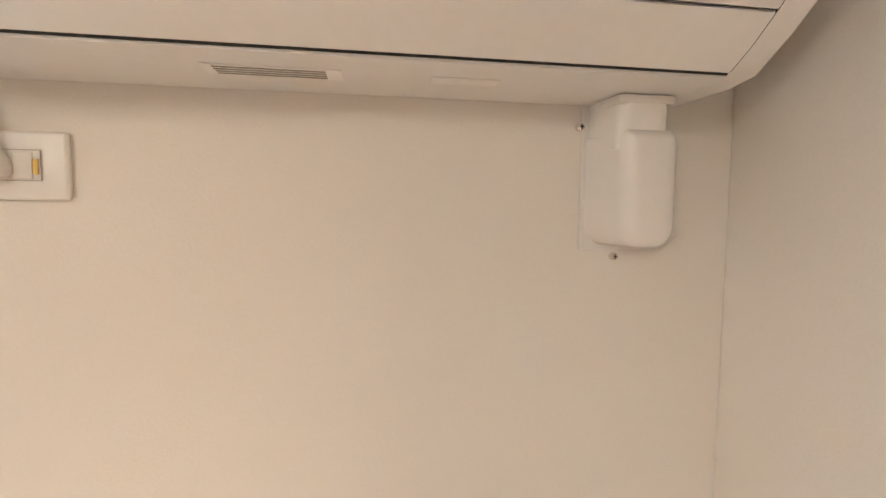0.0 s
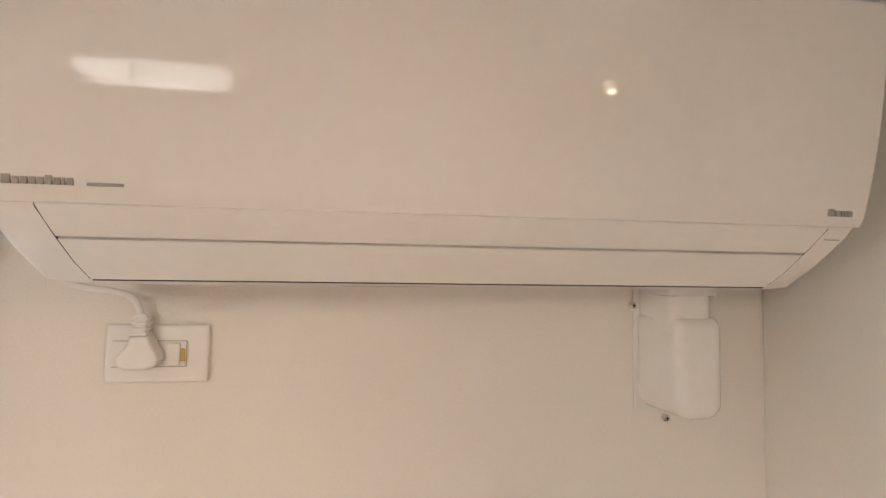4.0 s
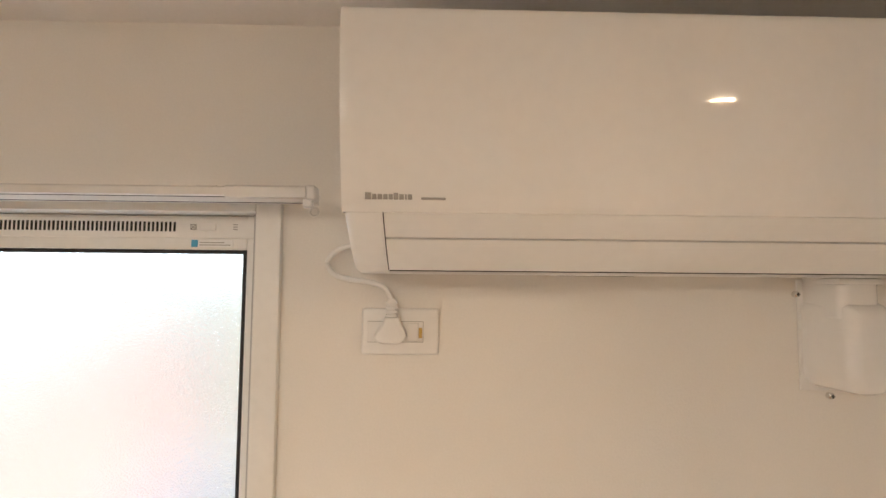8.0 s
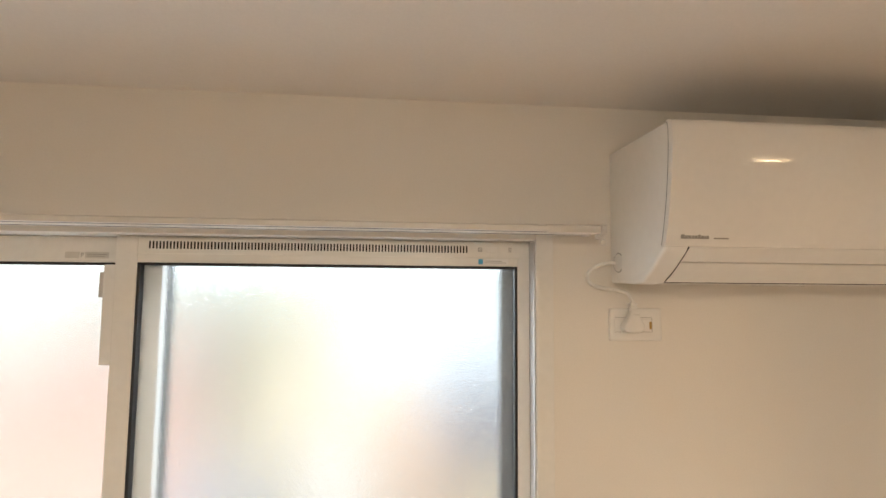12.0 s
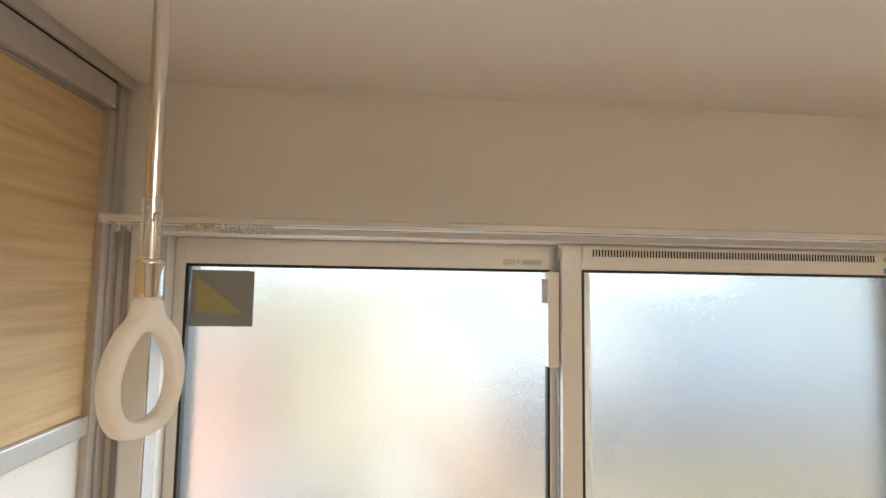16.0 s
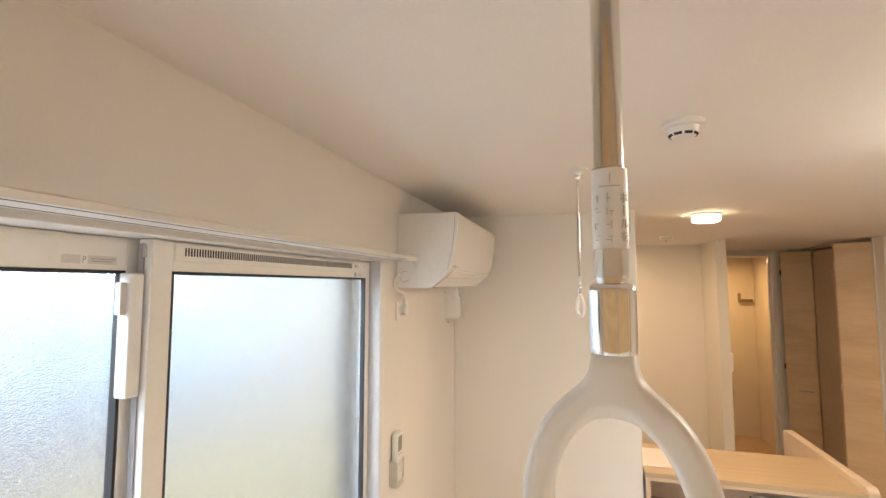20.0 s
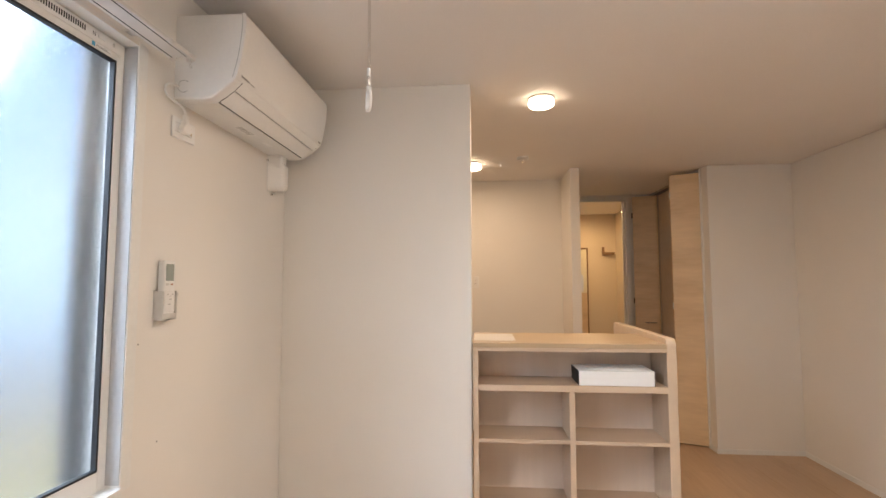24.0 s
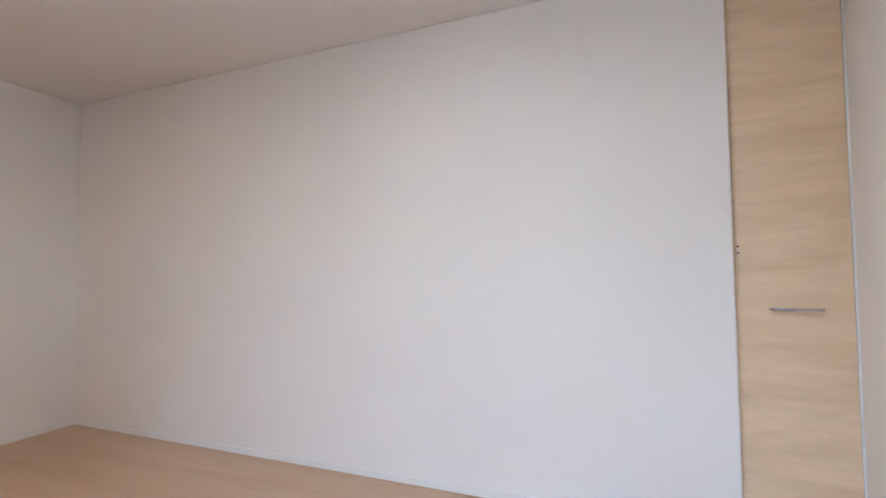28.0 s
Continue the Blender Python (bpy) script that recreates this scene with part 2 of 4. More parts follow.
def tube(points, radius, steps=12, closed=False):
    """A round cord through the points."""
    bm = bmesh.new()
    pts = [Vector(p) for p in points]
    n = len(pts)
    rings = []
    for i, p in enumerate(pts):
        d = (pts[(i + 1) % n] - pts[i - 1]) if closed else (pts[min(i + 1, n - 1)] - pts[max(i - 1, 0)])
        d.normalize()
        side = d.cross(Vector((0, 0, 1)))
        if side.length < 0.05:
            side = d.cross(Vector((0, 1, 0)))
        side.normalize()
        up = side.cross(d)
        r = radius[i] if isinstance(radius, list) else radius
        rings.append([bm.verts.new(p + (side * math.cos(2 * math.pi * k / steps) + up * math.sin(2 * math.pi * k / steps)) * r) for k in range(steps)])
    pairs = list(zip(rings, rings[1:])) + ([(rings[-1], rings[0])] if closed else [])
    for p, q in pairs:
        for k in range(steps):
            j = (k + 1) % steps
            bm.faces.new((p[k], p[j], q[j], q[k]))
    if not closed:
        bm.faces.new(rings[0][::-1])
        bm.faces.new(rings[-1])
    return bm


def smooth_curve(points, steps=8):
    """Points of a soft line through the given ones."""
    pts = [Vector(p) for p in points]
    out = []
    for i in range(len(pts) - 1):
        p0, p1, p2, p3 = pts[max(i - 1, 0)], pts[i], pts[i + 1], pts[min(i + 2, len(pts) - 1)]
        for k in range(steps):
            u = k / steps
            out.append(0.5 * (2 * p1 + (p2 - p0) * u + (2 * p0 - 5 * p1 + 4 * p2 - p3) * u * u + (3 * p1 - p0 - 3 * p2 + p3) * u ** 3))
    out.append(pts[-1])
    return out


def finish(name, bm, material, smooth=False):
    bmesh.ops.recalc_face_normals(bm, faces=bm.faces)
    me = bpy.data.meshes.new(name)
    bm.to_mesh(me)
    bm.free()
    me.materials.append(material)
    if smooth:
        for p in me.polygons:
            p.use_smooth = True
        me.set_sharp_from_angle(angle=radians(38))
    return me


def solid(name, bm, material, label, category, kind="", group="", smooth=False):
    """A thing of one mesh."""
    return tagged(new(name, finish(name, bm, material, smooth)), label, category, group, kind)


def thing(name, at, label, category, kind="", group=""):
    """An empty at the base of a thing that is made of parts."""
    ob = new(name)
    ob.location = at
    ob.empty_display_size = 0.05
    return tagged(ob, label, category, group, kind)


def part(name, bm, material, parent, label="", smooth=False):
    ob = new(name, finish(name, bm, material, smooth))
    ob.parent = parent
    ob.matrix_parent_inverse = Matrix.Translation(-parent.location)
    if label:
        ob["label"] = label
    return ob


def lettering(body, size, depth=0.0002):
    """Characters as a mesh in the xz plane that face -y, from the origin to the right."""
    cu = bpy.data.curves.new("lettering", "FONT")
    cu.body, cu.size, cu.extrude, cu.resolution_u = body, size, depth, 2
    ob = bpy.data.objects.new("lettering", cu)
    bm = bmesh.new()
    bm.from_mesh(ob.to_mesh())
    ob.to_mesh_clear()
    bpy.data.objects.remove(ob)
    bpy.data.curves.remove(cu)
    bmesh.ops.transform(bm, matrix=Matrix.Rotation(math.pi / 2, 4, "X"), verts=bm.verts)
    return bm


def moved(bm, m):
    bmesh.ops.transform(bm, matrix=m, verts=bm.verts)
    return bm


# ---- walls, floor, ceiling ----
H = 2.512
XW, XB, YS = -2.957, 1.917, -3.76
wall_n = thing("wall_north", (0, 0.07, 0), "cream wallpapered wall around the wide sliding window", "wall", "structure")
part("wall_surface", boxes((-3.07, -2.875, 0, 0.14, 0, H), (-1.055, 2.54, 0, 0.14, 0, H), (-2.875, -1.055, 0, 0.14, 0, 0.885), (-2.875, -1.055, 0, 0.14, 2.205, H)), M_WALL, wall_n)
solid("wall_partition", boxes((0, 0.11, -0.994, 0.0, 0, H), bevel=0.004), M_WALL, "short cream wallpapered partition wall beside the shelf counter", "wall", "structure")
solid("wall_kitchen", boxes((2.40, 2.54, -1.85, 0, 0, H)), M_WALL, "cream wallpapered kitchen wall lit by a warm lamp", "wall", "structure")
solid("wall_hall_north", boxes((1.905, 3.36, -1.932, -1.85, 0, H), bevel=0.004), M_WALL, "cream wallpapered wall end between kitchen and hallway", "wall", "structure")
solid("wall_closet_front", boxes((XB, 2.05, -3.90, -3.052, 0, H), bevel=0.004), M_WALL, "cream wallpapered short wall next to the hallway closet", "wall", "structure")
solid("wall_south", boxes((-2.528, XB, -3.90, YS, 0, H), bevel=0.012, segments=3), M_WALL, "long plain white wallpapered wall of the room", "wall", "structure")
solid("wall_west", boxes((-3.07, XW, -3.98, -2.62, 0, H), (-3.07, -3.0, -2.62, 0, 0, H)), M_WALL, "plain wallpapered wall beside the sliding doors", "wall", "structure")
solid("wall_alcove", boxes((-3.07, -1.9, -4.12, -3.98, 0, H)), M_WALL, "plain wallpapered wall behind the closet door", "wall", "structure")
solid("ceiling", boxes((-3.07, 5.1, -4.12, 0.14, H, H + 0.1)), M_CEIL, "cream wallpapered flat ceiling", "ceiling", "structure")

# hallway end with the open doorway, closet and the lit washroom beyond
solid("wall_hall_end", boxes((3.36, 3.46, -1.95, -1.85, 0, H), (3.36, 3.46, -4.1, -2.79, 0, H), (3.36, 3.46, -2.79, -1.95, 2.47, H)), M_WALL, "cream wallpapered hallway end wall around the doorway", "wall", "structure")
solid("wall_closet_back", boxes((2.05, 3.36, -4.0, -3.9, 0, H)), M_WALL, "plain wallpapered back wall of the hallway closet", "wall", "structure")
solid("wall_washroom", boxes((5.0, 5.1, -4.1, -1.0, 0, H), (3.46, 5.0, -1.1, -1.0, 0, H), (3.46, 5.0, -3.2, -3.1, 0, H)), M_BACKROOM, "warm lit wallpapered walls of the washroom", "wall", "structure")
frame_d = thing("door_frame", (3.35, -2.37, 0), "white frame around the open hallway doorway", "door frame", "structure")
part("jamb", boxes((3.335, 3.47, -2.80, -2.755, 0, 2.47), bevel=0.004), M_WHITE, frame_d)
part("door_stop", boxes((3.385, 3.43, -2.7548, -2.740, 0, 2.434), bevel=0.002), M_WHITE, frame_d)
part("jamb", boxes((3.335, 3.47, -1.99, -1.935, 0, 2.47), bevel=0.004), M_WHITE, frame_d)
part("head", boxes((3.335, 3.47, -2.755, -1.99, 2.435, 2.47), bevel=0.004), M_WHITE, frame_d)

baseboards = thing("baseboard", (0, -1, 0), "thin white baseboard along the walls", "baseboard", "structure")
for row in ((-2.520, XB - 0.006, YS, YS + 0.006, 0, 0.04), (XB - 0.006, XB, YS, -3.052, 0, 0.04), (XB, 2.04, -3.052, -3.046, 0, 0.04),
            (-0.006, 0, -0.99, -0.006, 0, 0.04), (-2.99, 0, -0.006, 0, 0, 0.04)):
    part("strip", boxes(row), M_WHITE, baseboards)

# ---- window ----
win = thing("window_1", (-1.965, 0, 0.88), "wide white sliding window with two panes of patterned frosted glass", "window", "structure")
part("window_frame", boxes((-1.085, -1.045, -0.012, 0.125, 0.88, 2.214), (-2.893, -2.8485, -0.012, 0.125, 0.88, 2.214),
                                    (-2.8485, -1.085, -0.012, 0.125, 2.1995, 2.214), bevel=0.002), M_WHITE, win)
part("window_sill", boxes((-2.8485, -1.085, -0.018, 0.125, 0.872, 0.893), bevel=0.003), M_WHITE, win)
# strips over the jamb's inner faces, dimmed by their colour
part("guide_strip", boxes((-1.0880, -1.0855, -0.009, 0.0335, 0.9, 2.195)), M_LINER_DIM, win, "grey liner inside the frame, darkened against the daylight")
part("guide_strip", boxes((-2.8480, -2.8455, -0.009, 0.0335, 0.9, 2.195)), M_LINER_DIM, win, "grey liner inside the frame, darkened against the daylight")


def sash(name, xl, xr, gl, gr, y0, y1, z0, z1, g0, g1):
    """One sliding sash: four rails round a gasket and a pane."""
    s = part(name, boxes((xl, gl, y0, y1, z0, z1), (gr, xr, y0, y1, z0, z1), (gl, gr, y0, y1, g1, z1), (gl, gr, y0, y1, z0, g0), bevel=0.002), M_WHITE, win)
    w = 0.006
    f0, f1 = y0 + 0.001, y0 + 0.0195
    part("gasket", boxes((gl, gl + w, f0, f1, g0, g1), (gr - w, gr, f0, f1, g0, g1), (gl + w, gr - w, f0, f1, g1 - w, g1), (gl + w, gr - w, f0, f1, g0, g0 + w)), M_BLACK, s)
    pane = part("pane", boxes((gl + 0.003, gr - 0.003, y0 + 0.014, y0 + 0.019, g0 + 0.003, g1 - 0.003)), M_GLASS, s, "patterned frosted glass pane")
    pane.visible_shadow = False
    return s


sash("sash", -1.992, -1.085, -1.947, -1.115, 0.034, 0.064, 0.892, 2.1985, 0.948, 2.141)
sash("sash", -2.847, -1.912, -2.824, -2.008, 0.073, 0.098, 0.892, 2.1985, 0.948, 2.141)

# vent strip in the top rail of the inner sash
vent = thing("window_vent", (-1.58, 0.015, 2.179), "white slotted ventilation strip in the window's top rail", "vent")
part("cover", boxes((-1.945, -1.10, 0.0305, 0.0338, 2.160, 2.194), bevel=0.001), M_WHITE, vent)
SLOTS = 98
slot_mesh = finish("slot", boxes((-0.00165, 0.00165, 0.0297, 0.0304, 2.1710, 2.1870)), M_DARK)
for i in range(SLOTS):
    x = -1.921 + i * (0.687 / (SLOTS - 1))
    ob = new("slot", slot_mesh)
    ob.parent = vent
    ob.matrix_parent_inverse = Matrix.Translation(-vent.location)
    ob.location = (x, 0, 0)
cross = boxes((-0.0045, 0.0045, -0.0003, 0.0003, -0.0045, -0.0038), (-0.0045, 0.0045, -0.0003, 0.0003, 0.0038, 0.0045), (-0.0045, -0.0038, -0.0003, 0.0003, -0.0038, 0.0038), (0.0038, 0.0045, -0.0003, 0.0003, -0.0038, 0.0038))
for turn in (45, -45):
    bar = moved(boxes((-0.0048, 0.0048, -0.0002, 0.0002, -0.0003, 0.0003)), Matrix.Rotation(radians(turn), 4, "Y"))
    bar_mesh = finish("bar", bar, M_INK)
    cross.from_mesh(bar_mesh)
    bpy.data.meshes.remove(bar_mesh)
part("icon", moved(cross, Matrix.Translation((-1.203, 0.0300, 2.179))), M_INK, vent, "small crossed box mark")
part("slider", boxes((-1.19, -1.165, 0.0265, 0.0304, 2.173, 2.185), bevel=0.001), M_SATIN, vent)
for k in range(3):
    part("icon", boxes((-1.137, -1.130, 0.0297, 0.0304, 2.1745 + k * 0.004, 2.176 + k * 0.004)), M_INK_PALE, vent, "short grey line mark")
sticker = thing("info_sticker", (-1.172, 0.015, 2.147), "small white sticker with a blue square on the sash", "sticker")
part("sheet", boxes((-1.203, -1.137, 0.0327, 0.0335, 2.1455, 2.1575)), M_PAPER, sticker)
part("blue_square", boxes((-1.2065, -1.196, 0.0320, 0.0329, 2.1455, 2.1575)), M_BLUE, sticker)
for k in range(2):
    part("print_line", boxes((-1.193, -1.142 - k * 0.01, 0.0320, 0.0326, 2.1485 + k * 0.004, 2.1498 + k * 0.004)), M_INK_PALE, sticker)

part("outer_reveal", boxes((-1.137, -1.056, 0.109, 0.135, 0.885, 2.205)), M_OUTER, win, "grey metal outer window frame")
part("screen_stile", boxes((-1.958, -1.917, 0.120, 0.140, 0.90, 2.19)), M_OUTER, win, "grey metal stile of the outer screen")
part("outer_reveal", boxes((-2.874, -2.832, 0.109, 0.17, 0.885, 2.205)), M_OUTER, win, "grey metal outer window frame")

# labels on the outer sash and the latch on its meeting stile
tag = thing("sash_label", (-2.06, 0.047, 2.15), "two small grey printed labels on the top rail", "sticker")
part("label_sheet", boxes((-2.118, -2.089, 0.0718, 0.0726, 2.150, 2.164)), M_PALE, tag)
part("label_sheet", boxes((-2.077, -2.028, 0.0718, 0.0726, 2.150, 2.164)), M_PALE, tag)
part("letter", boxes((-2.0855, -2.0843, 0.0718, 0.0726, 2.152, 2.162), (-2.0843, -2.0815, 0.0718, 0.0726, 2.1608, 2.162),
                     (-2.0843, -2.0815, 0.0718, 0.0726, 2.1565, 2.1577), (-2.0815, -2.0803, 0.0718, 0.0726, 2.1565, 2.162)), M_INK_PALE, tag)
for k in range(2):
    part("print_line", boxes((-2.072, -2.036 + k * 0.004, 0.0711, 0.0717, 2.154 + k * 0.004, 2.1555 + k * 0.004)), M_INK_PALE, tag)
latch = thing("window_latch", (-1.99, 0.03, 1.92), "long white window latch box on the meeting stile", "latch")
part("body", boxes((-2.021, -1.9945, 0.045, 0.0728, 1.921, 2.136), bevel=0.004, segments=3), M_SATIN, latch)
part("lever", boxes((-2.033, -2.0213, 0.052, 0.066, 2.064, 2.120), bevel=0.002), M_PALE, latch)
part("screw", lathe([(0.0022, -2.0205), (0.0026, -2.0222)], 0, 0.058, 12, "x", 2.028), M_PALE, latch)
part("stop_slot", boxes((-1.9965, -1.9921, 0.044, 0.050, 2.166, 2.188)), M_PALE, latch)
part("seal_strip", boxes((-1.9950, -1.9922, 0.050, 0.062, 0.90, 2.19)), M_SEAL_SHADE, win, "grey seal on the meeting stile")

film = thing("glass_sticker", (-2.745, 0.06, 2.06), "square grey sticker with a yellow triangle on the glass", "sticker")
part("sheet", boxes((-2.816, -2.680, 0.0845, 0.0862, 2.003, 2.127)), M_FILM, film)
part("triangle", extrude_axis([(-2.804, 2.032), (-2.697, 2.032), (-2.804, 2.112)], "y", 0.0835, 0.0843), M_YELLOW, film)

# ---- curtain rail ----
rail = thing("curtain_rail", (-1.93, -0.05, 2.22), "white double-groove curtain rail above the window", "curtain rail")
prof = [(-0.110, 2.2215), (-0.113, 2.2190), (-0.113, 2.2090), (-0.1045, 2.2080), (-0.1045, 2.2150), (-0.1005, 2.2150), (-0.1005, 2.2080), (-0.0545, 2.2080), (-0.0545, 2.2150), (-0.0505, 2.2150), (-0.0505, 2.2080), (-0.040, 2.2080), (-0.040, 2.2215)]
part("track", extrude_x(prof, -2.886, -0.992), M_RAIL, rail)
for yy in (-0.1025, -0.0525):
    part("groove", boxes((-2.884, -0.994, yy - 0.0019, yy + 0.0019, 2.2076, 2.2105)), M_DARK, rail, "dark groove under the track")
sleeve = [(-0.1105, 2.2232), (-0.1142, 2.2200), (-0.1142, 2.2062), (-0.1052, 2.2062), (-0.1052, 2.2078), (-0.1000, 2.2078), (-0.1000, 2.2062), (-0.0945, 2.2062), (-0.0945, 2.2232)]
part("sleeve", extrude_x(sleeve, -1.090, -0.980), M_RAIL, rail, "wider sliding end piece")
for x in (-2.83, -2.25, -1.62, -1.12):
    part("bracket", boxes((x - 0.014, x + 0.014, -0.104, 0, 2.2217, 2.2240), (x - 0.014, x + 0.014, -0.0025, 0, 2.210, 2.230), bevel=0.0008), M_RAIL, rail)
part("end_cap", boxes((-0.9795, -0.966, -0.116, -0.090, 2.203, 2.2235), bevel=0.004, segments=3), M_RAIL, rail)
part("end_cap", boxes((-2.896, -2.8855, -0.116, -0.087, 2.2055, 2.2225), bevel=0.0045, segments=3), M_RAIL, rail)
runner = boxes((-0.003, 0.003, -0.1045, -0.0985, 2.203, 2.2090), bevel=0.001)
eye = tube([(0.0040 * math.cos(k * math.pi / 6), -0.1015, 2.1975 + 0.0060 * math.sin(k * math.pi / 6)) for k in range(12)], 0.0021, 6, True)
eye_mesh = finish("runner_eye", eye, M_RAIL, True)
runner.from_mesh(eye_mesh)
bpy.data.meshes.remove(eye_mesh)
runner_mesh = finish("runner", runner, M_RAIL, True)
for i in range(12):
    ob = new("runner", runner_mesh)
    ob.parent = rail
    ob.matrix_parent_inverse = Matrix.Translation(-rail.location)
    ob.location = ((-2.870 + i * 0.024 if i < 4 else -2.684 + (i - 4) * 0.0128) + 0.0015 * math.sin(i * 2.3), 0, 0)
part("end_cap", boxes((-0.992, -0.978, -0.062, -0.038, 2.205, 2.224), bevel=0.003), M_RAIL, rail)
for x in (-2.757, -2.725):
    carrier = part("magnet_runner", boxes((x, x + 0.030, -0.106, -0.094, 2.1925, 2.2030), (x + 0.002, x + 0.028, -0.104, -0.096, 2.2032, 2.2085), bevel=0.002), M_RAIL, rail)
    part("hook", tube([(x + 0.015 + 0.004 * math.cos(k * math.pi / 5), -0.1068, 2.1985 + 0.004 * math.sin(k * math.pi / 5)) for k in range(8)], 0.0009, 6), M_INK_PALE, carrier)
part("magnet_runner", boxes((-0.985, -0.972, -0.109, -0.095, 2.194, 2.2055), bevel=0.002), M_RAIL, rail)
hook_loop = [(-0.970 + 0.006 * math.cos(a * math.pi / 6), -0.101, 2.188 + 0.006 * math.sin(a * math.pi / 6)) for a in range(12)]
part("end_loop", tube(hook_loop, 0.0016, 8, True), M_RAIL, rail)

# ---- air conditioner ----
AL, AR = -0.906, -0.085
ac = thing("air_conditioner", (-0.505, -0.12, 2.105), "white wall-mounted air conditioner with a glossy front panel", "air conditioner")
OUT = [(-0.002, 2.106), (-0.10, 2.103), (-0.136, 2.107), (-0.176, 2.133), (-0.212, 2.163), (-0.2185, 2.1715), (-0.2235, 2.19), (-0.2335, 2.24), (-0.2425, 2.30), (-0.2455, 2.345), (-0.2455, 2.385), (-0.241, 2.396), (-0.230, 2.4), (-0.002, 2.403)]
INN = [(-0.002, 2.112), (-0.10, 2.111), (-0.128, 2.118), (-0.170, 2.145), (-0.204, 2.173), (-0.2105, 2.182), (-0.217, 2.2), (-0.2275, 2.24), (-0.235, 2.30), (-0.2375, 2.37), (-0.233, 2.395), (-0.223, 2.4), (-0.002, 2.4)]
part("body", extrude_x(INN, AL + 0.03, AR - 0.03), M_SATIN, ac)
for name, a, b in (("end_cap", AL, -0.8618), ("end_cap", -0.121, AR)):
    bm = extrude_x(OUT, a, b)
    ends = [e for e in bm.edges if all(abs(v.co.x - (AL if a == AL else AR)) < 1e-6 for v in e.verts) and not all(v.co.y > -0.01 for v in e.verts)]
    soften(bm, 0.007, 3, ends)
    part(name, bm, M_SATIN, ac, smooth=True)
part("top_cover", boxes((-0.8612, -0.119, -0.236, -0.002, 2.399, 2.4045)), M_SATIN, ac)
part("underside", boxes((-0.8612, -0.119, -0.1342, -0.002, 2.1035, 2.1115)), M_SATIN, ac)
part("air_slot", boxes((-0.860, -0.121, -0.1382, -0.1352, 2.1062, 2.110)), M_DARK, ac, "dark air outlet gap")
FACE = [(-0.2205, 2.1722), (-0.2248, 2.179), (-0.2272, 2.187), (-0.2306, 2.20), (-0.2366, 2.225), (-0.2416, 2.25), (-0.2462, 2.279), (-0.2483, 2.295), (-0.2503, 2.312), (-0.2520, 2.33), (-0.2533, 2.35), (-0.2540, 2.37), (-0.2530, 2.390), (-0.2490, 2.398), (-0.242, 2.4005)]
FACE = [(p.x, p.y) for p in smooth_curve([(y, z, 0) for y, z in FACE], 4)]
front = extrude_x(FACE + [(y + 0.013, z) for y, z in FACE[::-1]], AL - 0.002, AR + 0.002)
soften(front, 0.005, 3, [e for e in front.edges if abs(e.verts[0].co.x - e.verts[1].co.x) < 1e-6])
for x in (AL + 0.006, AR - 0.006):
    bmesh.ops.bisect_plane(front, geom=front.verts[:] + front.edges[:] + front.faces[:], plane_co=(x, 0, 0), plane_no=(1, 0, 0))
panel = part("front_panel", front, M_GLOSS, ac, "glossy white front panel", True)
for x in (AL - 0.0022, AR + 0.0022):
    part("panel_seam", tube([(x, y + 0.0128, z) for y, z in FACE[2:-3:2]], 0.0005, 6), M_INK, panel, "thin dark seam behind the panel")
part("panel_gap", boxes((-0.858, -0.124, -0.2205, -0.2165, 2.1708, 2.1722)), M_DARK, panel, "dark gap below the panel")


def flap(pts, th=0.004):
    n = len(pts)
    off = []
    for i, (y, z) in enumerate(pts):
        a, b = pts[max(i - 1, 0)], pts[min(i + 1, n - 1)]
        d = Vector((b[0] - a[0], b[1] - a[1])).normalized()
        off.append((y + d.y * th, z - d.x * th))
    bm = extrude_x(list(pts) + off[::-1], -0.8605, -0.1205)
    return bm


part("upper_flap", flap([(-0.2222, 2.1712), (-0.2085, 2.1582), (-0.1937, 2.1459)], -0.005), M_SATIN, ac, smooth=True)
part("lower_flap", flap([(-0.1911, 2.1436), (-0.165, 2.1230), (-0.1395, 2.1075)], -0.005), M_SATIN, ac, smooth=True)
for x in (-0.8612, -0.1199):
    part("end_gap", extrude_x([(-0.2205, 2.1695), (-0.1940, 2.1463), (-0.1650, 2.1235), (-0.1395, 2.1080), (-0.1395, 2.1120), (-0.1650, 2.1280), (-0.1940, 2.1510), (-0.2205, 2.1735)], x - 0.0006, x + 0.0006), M_DARK, ac, "dark gap at the end of the flaps")
part("flap_gap", boxes((-0.8598, -0.1215, -0.1960, -0.1890, 2.1480, 2.1500)), M_DARK, ac, "dark gap between the flaps")
def letter_row(name, x0, widths, gap, z, h, label):
    """A printed mark as a row of plain upright bars."""
    x = x0
    for k, w in enumerate(widths):
        part(name, boxes((x, x + w, -0.2292, -0.2268, z, z + h * (1.0 if k in (0, 5) else 0.78))), M_INK_PALE, ac, label)
        x += w + gap


letter_row("brand_mark", -0.881, (0.0066, 0.0047, 0.0050, 0.0047, 0.0043, 0.0050, 0.0050, 0.0018, 0.0047), 0.0014, 2.186, 0.0074, "grey printed mark")
part("model_print", boxes((-0.8175, -0.790, -0.2288, -0.2265, 2.186, 2.1885)), M_INK_PALE, ac, "tiny grey printed line")
letter_row("series_mark", -0.1265, (0.006, 0.005, 0.002, 0.002, 0.005), 0.0016, 2.182, 0.0075, "grey printed mark")
